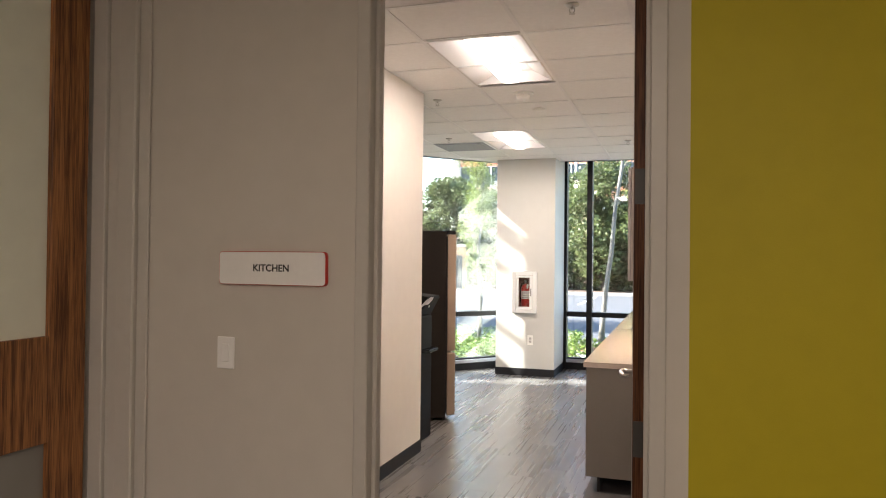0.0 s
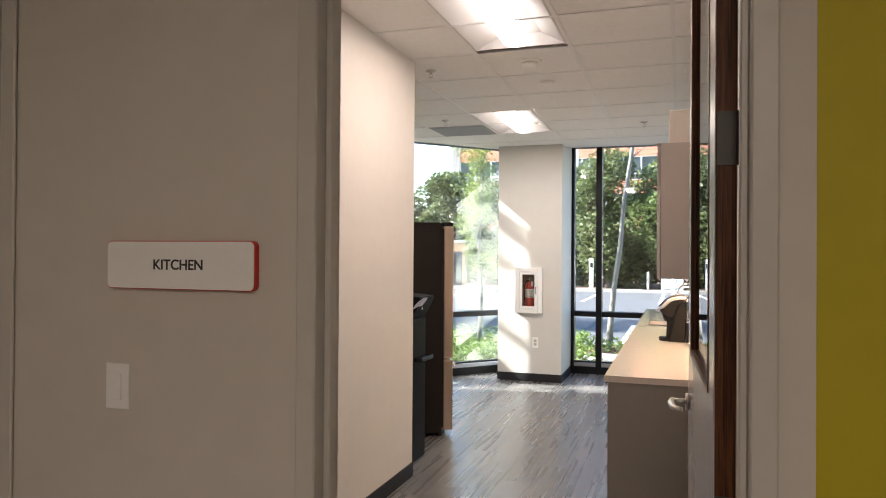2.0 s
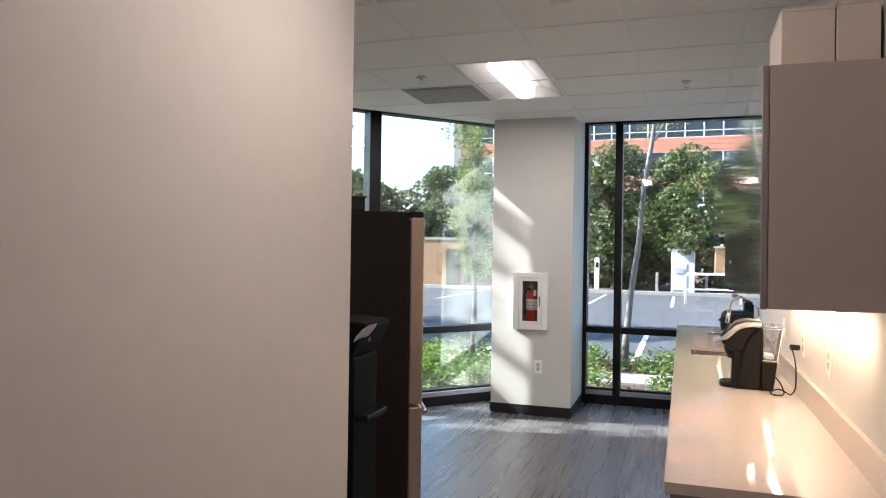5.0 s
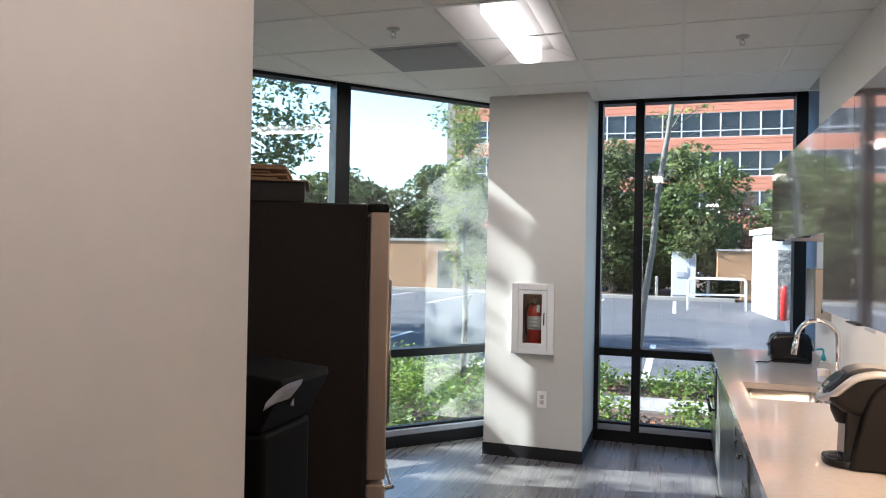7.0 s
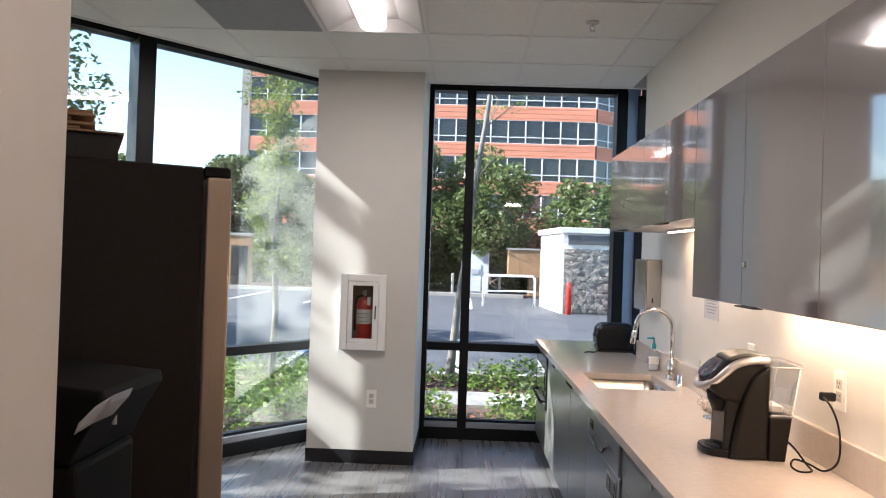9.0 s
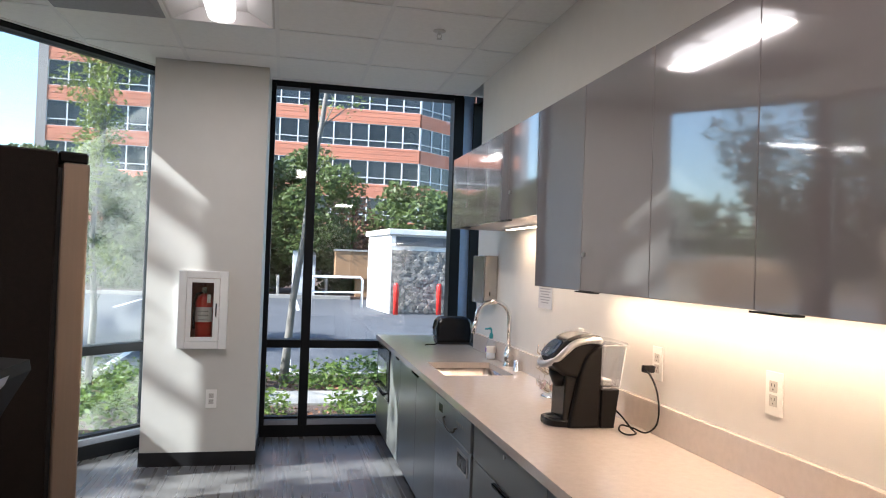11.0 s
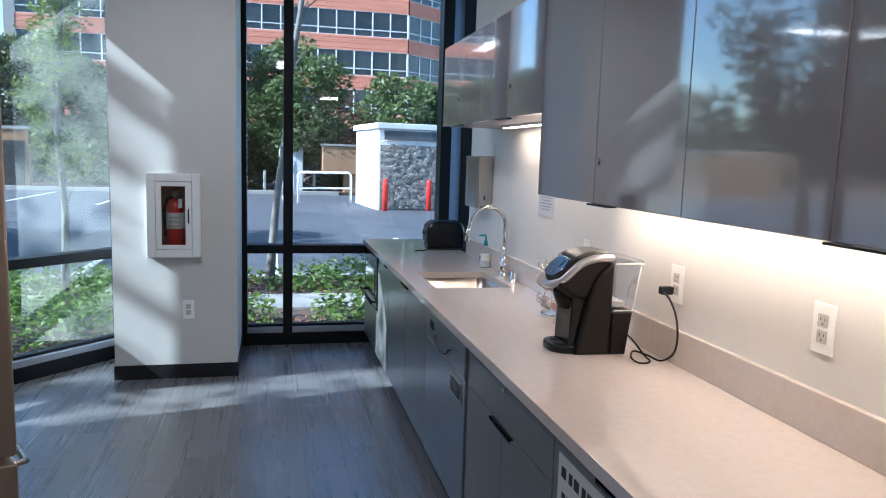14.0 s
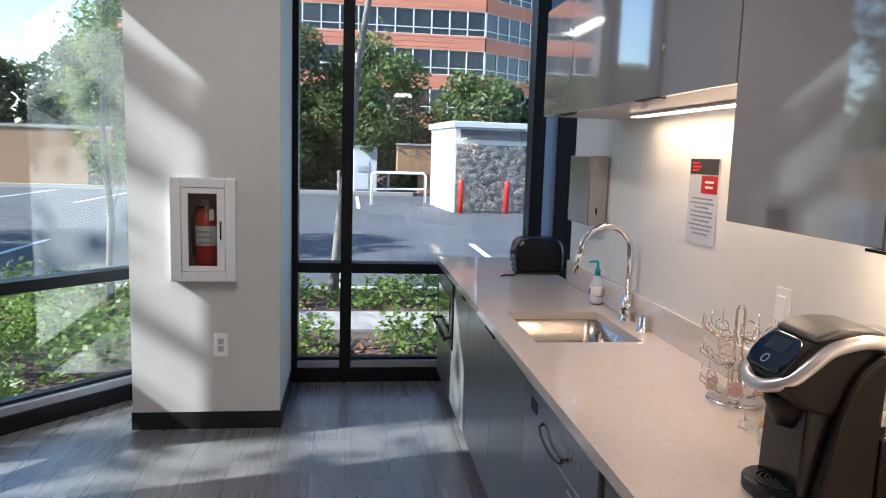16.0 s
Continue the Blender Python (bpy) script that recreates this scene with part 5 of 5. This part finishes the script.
# ivy and shrubs
r = random.Random(9)
cs, rs = [], []
for k in range(520):
    x = r.uniform(-9.0, 1.5)
    y = r.uniform(9.3, 14.7)
    lim = 11.55 if x > -2.6 else 11.55 + 1.08 * (x + 2.7)
    if y < lim or (x > -2.1 and 12.62 < y < 13.8) or (-1.9 < x < -0.9 and 11.3 < y < 12.4 and r.random() < 0.7):
        continue
    h = r.uniform(0.10, 0.28)
    cs.append((x, y, -0.07 + h * 0.55))
    rs.append((r.uniform(0.18, 0.36), r.uniform(0.18, 0.36), h))
SHR = leaves("ivy", cs, rs, 46000, 0.036, M_LEAF, None, 3, 0.35)
tagged(SHR, "bright green ivy ground cover in the planting bed", "ground cover", kind="stuff")
fallen = leaves("fallen_leaves", [(r.uniform(-6, 1), r.uniform(13.7, 14.7), -0.062) for k in range(60)] + [(r.uniform(-1.9, 0.5), r.uniform(11.6, 12.7), -0.062) for k in range(30)], [(0.5, 0.4, 0.012)] * 90, 2600, 0.03, mat("dry_leaf", (0.20, 0.085, 0.04), 0.8, var=0.5, scale=9, space="World"), None, 5, 0.1)
tagged(fallen, "dry brown leaves on the mulch", "fallen leaves", kind="stuff")


def limb(b, p, d, length, r0, depth, rng, tips, droop=0.0):
    n = 5
    pts, rad = [Vector(p)], [r0]
    d = Vector(d).normalized()
    for k in range(n):
        d = (d + Vector((rng.uniform(-0.16, 0.16), rng.uniform(-0.16, 0.16), rng.uniform(-0.1, 0.14) - droop))).normalized()
        pts.append(pts[-1] + d * length / n)
        rad.append(r0 * (1 - 0.6 * (k + 1) / n))
    ring_tube(b, pts, rad, 7 if r0 > 0.03 else 5)
    if depth == 0:
        tips.append(pts[-1])
        tips.append(pts[-3])
        return
    for k in range(3 if depth > 1 else 2):
        a = rng.uniform(0, 2 * math.pi)
        nd = (d * 0.75 + Vector((math.cos(a), math.sin(a), rng.uniform(-0.1, 0.5))) * 0.7).normalized()
        limb(b, pts[rng.choice((2, 3, 4, 5))], nd, length * rng.uniform(0.5, 0.75), rad[3] * 0.7, depth - 1, rng, tips, droop)
    tips.append(pts[-1])


def tree(label, base, height, crown_r, crown_z, n_leaves, leaf, leaf_m, seed, trunk_r=0.16, bark=None, limbs=7, clump=0.95, squash=0.8):
    rng = random.Random(seed)
    t = thing("tree", label, "tree", pose(*base), "trees")
    b = B()
    tips = []
    tp = [(0, 0, -0.05)]
    for k in range(1, 6):
        tp.append((rng.uniform(-0.1, 0.1) * k * 0.4, rng.uniform(-0.1, 0.1) * k * 0.4, crown_z * k / 5))
    ring_tube(b, tp, [trunk_r * (1.25 - 0.14 * k) for k in range(6)], 10)
    for k in range(limbs):
        a = k * 2.4 + rng.uniform(-0.4, 0.4)
        zz = rng.uniform(0.45, 1.0)
        p = Vector(tp[min(5, int(zz * 5))])
        limb(b, p, (math.cos(a), math.sin(a), rng.uniform(0.3, 1.1)), crown_r * rng.uniform(0.55, 0.95), trunk_r * 0.4, 1, rng, tips)
    part("trunk", b, bark or M_BARKD, t)
    cs, rs = [], []
    for k in range(60):
        a = rng.uniform(0, 2 * math.pi)
        q = rng.random() ** 0.33
        h = rng.uniform(-1, 1)
        rad = crown_r * math.sqrt(max(0.05, 1 - h * h)) * q
        cs.append((rad * math.cos(a), rad * math.sin(a), (crown_z + height) / 2 + h * (height - crown_z * 0.75) / 2))
        s = clump * rng.uniform(0.5, 1.1)
        rs.append((s, s, s * squash))
    for p in tips:
        cs.append(tuple(p))
        rs.append((clump * 0.5,) * 3)
    leaves("crown", cs, rs, n_leaves, leaf, leaf_m, t, seed)
    return t


# slender pale tree by the path
rng = random.Random(2)
ST = thing("tree", "slender pale-barked young tree by the path", "tree", pose(-1.62, 14.3, -0.07), "trees")
b = B()
tips = []
tp = [(0, 0, -0.05), (0.04, 0, 0.5), (0.09, 0.02, 1.1), (0.19, 0, 1.8), (0.25, 0, 2.6), (0.36, 0, 3.3), (0.45, 0, 4.1), (0.50, 0, 5.2)]
ring_tube(b, tp, [0.068, 0.052, 0.045, 0.041, 0.037, 0.033, 0.028, 0.016], 12)
for k in range(16):
    i = rng.choice((4, 5, 5, 6, 6, 7))
    a = rng.uniform(0, 6.28)
    limb(b, tp[i], (math.cos(a), math.sin(a), 0.9), rng.uniform(0.25, 0.6), 0.012, 1, rng, tips)
part("trunk", b, M_BARK, ST)
leaves("crown", [tuple(p) for p in tips], [(0.12, 0.12, 0.12)] * len(tips), 520, 0.035, M_LEAFY, ST, 8)

# feathery young tree by the slanted windows
YT = thing("tree", "feathery light-green young tree in the planting bed", "tree", pose(-3.75, 13.6, -0.07), "trees")
rng = random.Random(12)
b = B()
tips = []
tp = [(0, 0, -0.05), (0.03, 0.02, 0.9), (-0.02, 0, 1.8), (0.05, 0, 2.7), (0.08, 0, 3.7)]
ring_tube(b, tp, [0.045, 0.038, 0.03, 0.022, 0.012], 8)
for k in range(44):
    i = rng.choice((1, 2, 2, 2, 3, 3, 3, 4))
    a = rng.uniform(0, 6.28)
    p = Vector(tp[i]).lerp(Vector(tp[min(i + 1, 4)]), rng.random())
    limb(b, p, (math.cos(a), math.sin(a), 2.2), rng.uniform(0.3, 0.62), 0.008, 1, rng, tips)
part("trunk", b, M_BARK, YT)
leaves("crown", [tuple(p) for p in tips], [(0.12, 0.12, 0.2)] * len(tips), 5600, 0.028, M_LEAFY, YT, 9)

# broad tree whose branches hang before the slanted windows
OT = thing("tree", "broad tree with fine hanging branches outside the slanted windows", "tree", pose(-8.9, 13.6, -0.07), "trees")
rng = random.Random(31)
b = B()
tips = []
tp = [(0, 0, -0.05), (0.1, 0, 1.2), (0.25, 0.05, 2.4), (0.5, 0, 3.6), (0.8, 0, 4.8)]
ring_tube(b, tp, [0.12, 0.10, 0.085, 0.07, 0.05], 10)
for k in range(10):
    a = rng.uniform(-1.5, 2.2) if k < 9 else rng.uniform(0, 6.28)
    limb(b, tp[rng.choice((3, 3, 4, 4, 4))], (math.cos(a), math.sin(a), rng.uniform(0.2, 0.7)), rng.uniform(2.4, 3.8), 0.024, 2, rng, tips, droop=0.04)
part("trunk", b, M_BARKD, OT)
leaves("crown", [tuple(p) for p in tips], [(0.24, 0.24, 0.17)] * len(tips), 13000, 0.017, M_LEAFY, OT, 10)

# trees and hedge at the far side
tree("dense round dark-green tree behind the car park", (-0.72, 38.6, -0.08), 6.0, 2.2, 1.9, 17100, 0.12, M_LEAFG, 21)
tree("dense dark-green tree behind the car park", (-3.9, 38.2, -0.08), 6.3, 1.7, 1.0, 15200, 0.12, M_LEAFD, 22)
tree("dense dark-green tree behind the car park", (-5.9, 40.2, -0.08), 5.8, 2.2, 1.2, 15200, 0.13, M_LEAFD, 23)
tree("dark-green tree behind the hut", (5.2, 44.0, -0.08), 5.4, 2.3, 2.0, 7000, 0.18, M_LEAFG, 24)
tree("small russet tree behind the hut", (1.5, 41.5, -0.08), 4.4, 1.3, 1.0, 3800, 0.11, M_LEAFR, 25, trunk_r=0.07)
tree("broad dark-green tree behind the tan wall", (-14.0, 43.0, -0.08), 5.9, 2.6, 2.0, 17100, 0.14, M_LEAFD, 26)
tree("broad dark-green tree behind the tan wall", (-19.5, 42.0, -0.08), 5.6, 3.0, 2.0, 9000, 0.20, M_LEAFD, 27)
tree("dark-green tree behind the tan wall", (-10.2, 41.5, -0.08), 5.0, 2.4, 1.2, 15200, 0.14, M_LEAFD, 28)
tree("dark-green tree behind the car park", (-7.9, 40.5, -0.08), 4.6, 2.1, 1.0, 8000, 0.18, M_LEAFD, 29)
tree("dark-green tree behind the hut", (9.5, 43.0, -0.08), 6.0, 2.4, 1.6, 6000, 0.20, M_LEAFD, 30)
r = random.Random(17)
cs = [(r.uniform(-12, 6), r.uniform(38.8, 41), r.uniform(0.1, 1.5)) for k in range(90)]
HG = leaves("hedge", cs, [(0.8, 0.6, 0.7)] * 90, 15000, 0.15, M_LEAFD, None, 18)
tagged(HG, "dark hedge under the trees behind the car park", "hedge", kind="stuff")

tree("large dark-green tree at the side of the planting", (-13.5, 17.5, -0.08), 7.0, 3.0, 1.6, 9000, 0.13, M_LEAFD, 41)
# leaf clumps added far off to hide the bright low sky
r = random.Random(44)
FW = leaves("horizon_screen_woods", [(r.uniform(-110, -26), r.uniform(52, 75), r.uniform(0.5, 5.5)) for k in range(120)], [(4.0, 3.0, 2.6)] * 120, 14000, 0.6, M_LEAFD, None, 45)
tagged(FW, "dark-green woods added to hide the glare along the horizon", "woods", kind="stuff")

# out-of-view tree, added in the sun's path to dapple column and floor
tree("unseen leafy tree added to dapple the sunlight", (-10.6, 8.4, -0.08), 8.2, 2.0, 4.6, 760, 0.13, M_LEAFG, 51, trunk_r=0.12, clump=0.45)
tree("light-green tree at the edge of the car park", (-10.6, 18.4, -0.08), 6.0, 2.0, 3.0, 7000, 0.085, M_LEAFG, 52, trunk_r=0.12, clump=0.7)

# tan wall at the far left
TW = thing("garden_wall", "tan stucco boundary wall behind the car park", "wall", pose(-11.0, 37.0, GROUND))
part("wall", box(B(), -14, 0, 0, 0, 0.3, 2.35), M_TANW, TW)
part("coping", box(B(), -14.05, -0.05, 2.35, 0.05, 0.35, 2.47), M_CONCRETE, TW, "pale coping")
part("gate", box(B(), -0.9, -0.03, 0.05, -0.15, 0.0, 1.9), M_MATTEBLACK, TW, "dark door")

# stone-faced hut
HUT = thing("utility_hut", "white stucco utility hut with rubble stone cladding", "hut", pose(1.76, 28.3, GROUND, 0, 0, 6))
part("wall", box(B(), 0, 0.06, 0, 4.2, 3.4, 2.62), M_STUCCO, HUT)
part("roof", box(B(), -0.10, -0.06, 2.62, 4.3, 3.5, 2.80, 0.01), M_STUCCO, HUT, "flat white roof edge")
part("fascia", box(B(), 0.16, -0.02, 2.26, 4.2, 0.058, 2.56), mat("dark_grey_metal", (0.07, 0.07, 0.075), 0.6), HUT, "dark grey fascia panel")
part("vent", box(B(), -0.012, 0.9, 1.95, 0.0, 1.15, 2.2), M_GREYVENT, HUT)
r = random.Random(6)
sm = []
for k in range(8):
    b = B()
    w, h = 0.094, 0.066
    n = 6 + k % 3
    out = [(w * (1 + r.uniform(-0.30, 0.22)) * math.cos(2 * math.pi * i / n), h * (1 + r.uniform(-0.30, 0.22)) * math.sin(2 * math.pi * i / n)) for i in range(n)]
    prism(b, out, "y", -0.014 - r.uniform(0, 0.03), 0.0, 0.008, 1)
    sm.append(mesh_of("stone", b, M_STONE))
part("cladding", box(B(), 0.05, 0.03, 0, 4.2, 0.06, 2.1), M_MORTAR, HUT, "grey mortar bed")
row = 0
z = 0.1
while z < 2.1:
    x = 0.14 + (0.09 if row % 2 else 0)
    while x < 2.9:
        o = new("stone", sm[r.randrange(8)])
        o.parent = HUT
        o.matrix_basis = pose(x + r.uniform(-0.03, 0.03), 0.032, z + r.uniform(-0.02, 0.02), 0, r.choice((0, 180)) + r.uniform(-30, 30), 0) @ Matrix.Scale(r.uniform(0.85, 1.25), 4)
        x += 0.163
    z += 0.108
    row += 1
for x, y in ((1.93, 28.0), (3.40, 28.2), (4.6, 28.4)):
    t = thing("bollard", "red steel bollard in front of the hut", "bollard", pose(x, y, GROUND), "red bollards")
    part("post", lathe(B(), [(0.085, 0), (0.085, 0.95), (0.07, 1.0), (0.03, 1.03)], 16), M_RED, t)

RL = thing("guard_rail", "white tubular guard rail at the car park", "railing", pose(0, 0, GROUND))
part("hoop", ring_tube(B(), [(-0.71, 30.6, 0), (-0.71, 30.6, 1.0), (-0.63, 30.6, 1.10), (1.07, 31.1, 1.10), (1.15, 31.1, 1.0), (1.15, 31.1, 0)], 0.045, 10), M_WHITE_ENAMEL, RL)
part("mid_rail", ring_tube(B(), [(-0.71, 30.6, 0.55), (1.15, 31.1, 0.55)], 0.035, 8), M_WHITE_ENAMEL, RL)
M_CABGREY = mat("pale_grey_enamel", (0.46, 0.47, 0.48), 0.5, var=0.06)
EB = thing("electrical_cabinet", "white electrical cabinet at the far kerb", "electrical cabinet", pose(-0.75, 37.2, -0.1))
part("body", box(B(), -0.55, -0.3, 0, 0.45, 0.4, 1.95, 0.02), M_CABGREY, EB)
part("door", box(B(), -0.52, -0.325, 0.1, 0.10, -0.301, 1.3, 0.005), M_CABGREY, EB)
part("meter", box(B(), -0.35, -0.35, 0.85, 0.0, -0.326, 1.1, 0.01), M_GREYVENT, EB)
part("vent", box(B(), 0.16, -0.31, 1.35, 0.40, -0.301, 1.75, 0.004), M_GREYVENT, EB)
part("plinth", box(B(), -0.62, -0.38, -0.06, 0.52, 0.48, 0.0), M_CONCRETE, EB, "concrete plinth")
TB = thing("tan_enclosure", "tan utility enclosure behind the guard rail", "utility box", pose(1.35, 36.3, GROUND))
part("box", box(B(), -0.85, 0, 0.9, 0.9, 0.9, 2.1, 0.02), M_TANW, TB)
part("pedestal", box(B(), 0.1, 0.2, 0, 0.7, 0.8, 0.9), M_TANW, TB)
part("roof", box(B(), -0.9, -0.05, 2.1, 0.95, 0.95, 2.18), M_CONCRETE, TB)
for x, y in ((-4.55, 36.9), (-7.3, 36.9)):
    t = thing("charging_post", "slim grey charging post at the far kerb", "charger", pose(x, y, -0.06), "charging posts")
    part("post", box(B(), -0.10, -0.08, 0, 0.10, 0.08, 1.45, 0.02), M_WHITEP, t)
    part("screen", box(B(), -0.07, -0.085, 1.0, 0.07, -0.08, 1.25), M_BLACK, t)
for x, y in ((-1.9, 37.0), (0.2, 37.2)):
    t = thing("marker_post", "short tan wooden post at the kerb", "post", pose(x, y, -0.08), "marker posts")
    part("post", box(B(), -0.06, -0.06, 0, 0.06, 0.06, 0.85, 0.02), M_CONCRETE, t)


# far office building
def facade(parent, width, bays, storeys, z_first):
    """Local: front in the xz plane at y = 0, looking to -y."""
    bay = width / bays
    pane_lo = mesh_of("pane", box(B(), 0.05, 0.12, 0.04, bay - 0.05, 0.16, 0.62), M_BLDGLASS)
    pane_hi = mesh_of("pane", box(B(), 0.05, 0.12, 0.70, bay - 0.05, 0.16, 2.40), M_BLDGLASS)
    for s in range(storeys):
        z = z_first + 3.9 * s
        b = B()
        for k in range(6):
            box(b, 0, -0.02 if k % 2 else 0.0, z + 2.45 + k * 0.242, width, 0.3, z + 2.45 + (k + 1) * 0.242 - 0.03)
        box(b, 0, 0.02, z + 2.45, width, 0.3, z + 3.90)
        part("spandrel", b, M_TERRA, parent, "terracotta ribbed spandrel band")
        b = B()
        for k in range(bays + 1):
            x = k * bay
            box(b, x - 0.06, 0.02, z, x + 0.06, 0.2, z + 2.45)
        box(b, 0, 0.03, z + 0.62, width, 0.2, z + 0.70)
        box(b, 0, 0.03, z - 0.02, width, 0.2, z + 0.04)
        box(b, 0, 0.03, z + 2.40, width, 0.2, z + 2.47)
        part("window_frame", b, M_BLDWHITE, parent, "pale metal window grid")
        for k in range(bays):
            for me in (pane_lo, pane_hi):
                o = new("pane", me)
                o.parent = parent
                o.matrix_basis = pose(k * bay, 0, z)


OB = thing("office_building", "six-storey office building with terracotta bands and ribbon windows", "building", pose(-24.5, 80, GROUND))
part("core", box(B(), 0, 0.35, 0, 36.5, 22, 27.5), M_BLDGREY, OB)
part("roof", box(B(), -0.3, -0.2, 27.5, 36.8, 22.2, 28.2), M_BLDGREY, OB)
part("corner_pier", box(B(), -0.9, -0.05, 0, 0.0, 0.8, 27.5), M_BLDGREY, OB, "pale grey corner pier")
facade(OB, 36.5, 20, 7, -1.9)
OB2 = thing("office_building", "angled wing of the office building with terracotta bands", "building", pose(12.2, 80.3, GROUND, 0, 0, 38))
part("core", box(B(), 0, 0.35, 0, 27, 16, 27.5), M_BLDGREY, OB2)
facade(OB2, 27.0, 15, 7, -1.9)
# car park lamp
LP = thing("street_lamp", "tall grey car park lamp post", "street lamp", pose(-6.2, 44.0, GROUND))
part("post", ring_tube(B(), [(0, 0, 0), (0, 0, 8.6)], [0.10, 0.07], 10), M_GREYVENT, LP)
part("head", box(B(), -0.15, -0.5, 8.6, 0.15, 0.5, 8.72, 0.02), M_GREYVENT, LP)

# ---- floor planks ----
inside = [((XF + 0.02, 0, 0), (1, 0, 0)), ((0, 11.19, 0), (0, 1, 0)), ((-2.63, 11.03, 0), (-0.734, 0.679, 0)), ((-4.5, 0, 0), (-1, 0, 0))]
PW, PL = 0.20, 0.92
whole = mesh_of("plank", box(B(), 0.0007, 0.0007, 0.0, PW - 0.0007, PL - 0.0007, 0.003), M_PLANK)
cols = int(3.9 / PW) + 1
for i in range(cols):
    x = -0.82 - PW * (i + 1)
    y = 3.0 + (0.0, 0.5, 0.25, 0.75)[i % 4]
    while y < 11.2:
        corners = [(x, y), (x + PW, y), (x, y + PL), (x + PW, y + PL)]
        def out(p):
            return any((p[0] - c[0]) * n[0] + (p[1] - c[1]) * n[1] > 0 for c, n in inside)
        bad = [out(p) for p in corners]
        if not all(bad) and not (x + PW < XL and y + PL < 6.2):
            alcove = x + PW < XL + 0.05 and y < 6.2
            if any(bad) or alcove:
                b = box(B(), x + 0.0007, y + 0.0007, 0.0, x + PW - 0.0007, y + PL - 0.0007, 0.003)
                clip_to(b, inside + ([((0, 6.2, 0), (0, -1, 0))] if alcove and x + PW < XL - 0.0 else []))
                if len(b.verts):
                    part("plank", b, M_PLANK, FLOOR)
            else:
                o = new("plank", whole)
                o.parent = FLOOR
                o.matrix_basis = pose(x, y, 0)
        y += PL
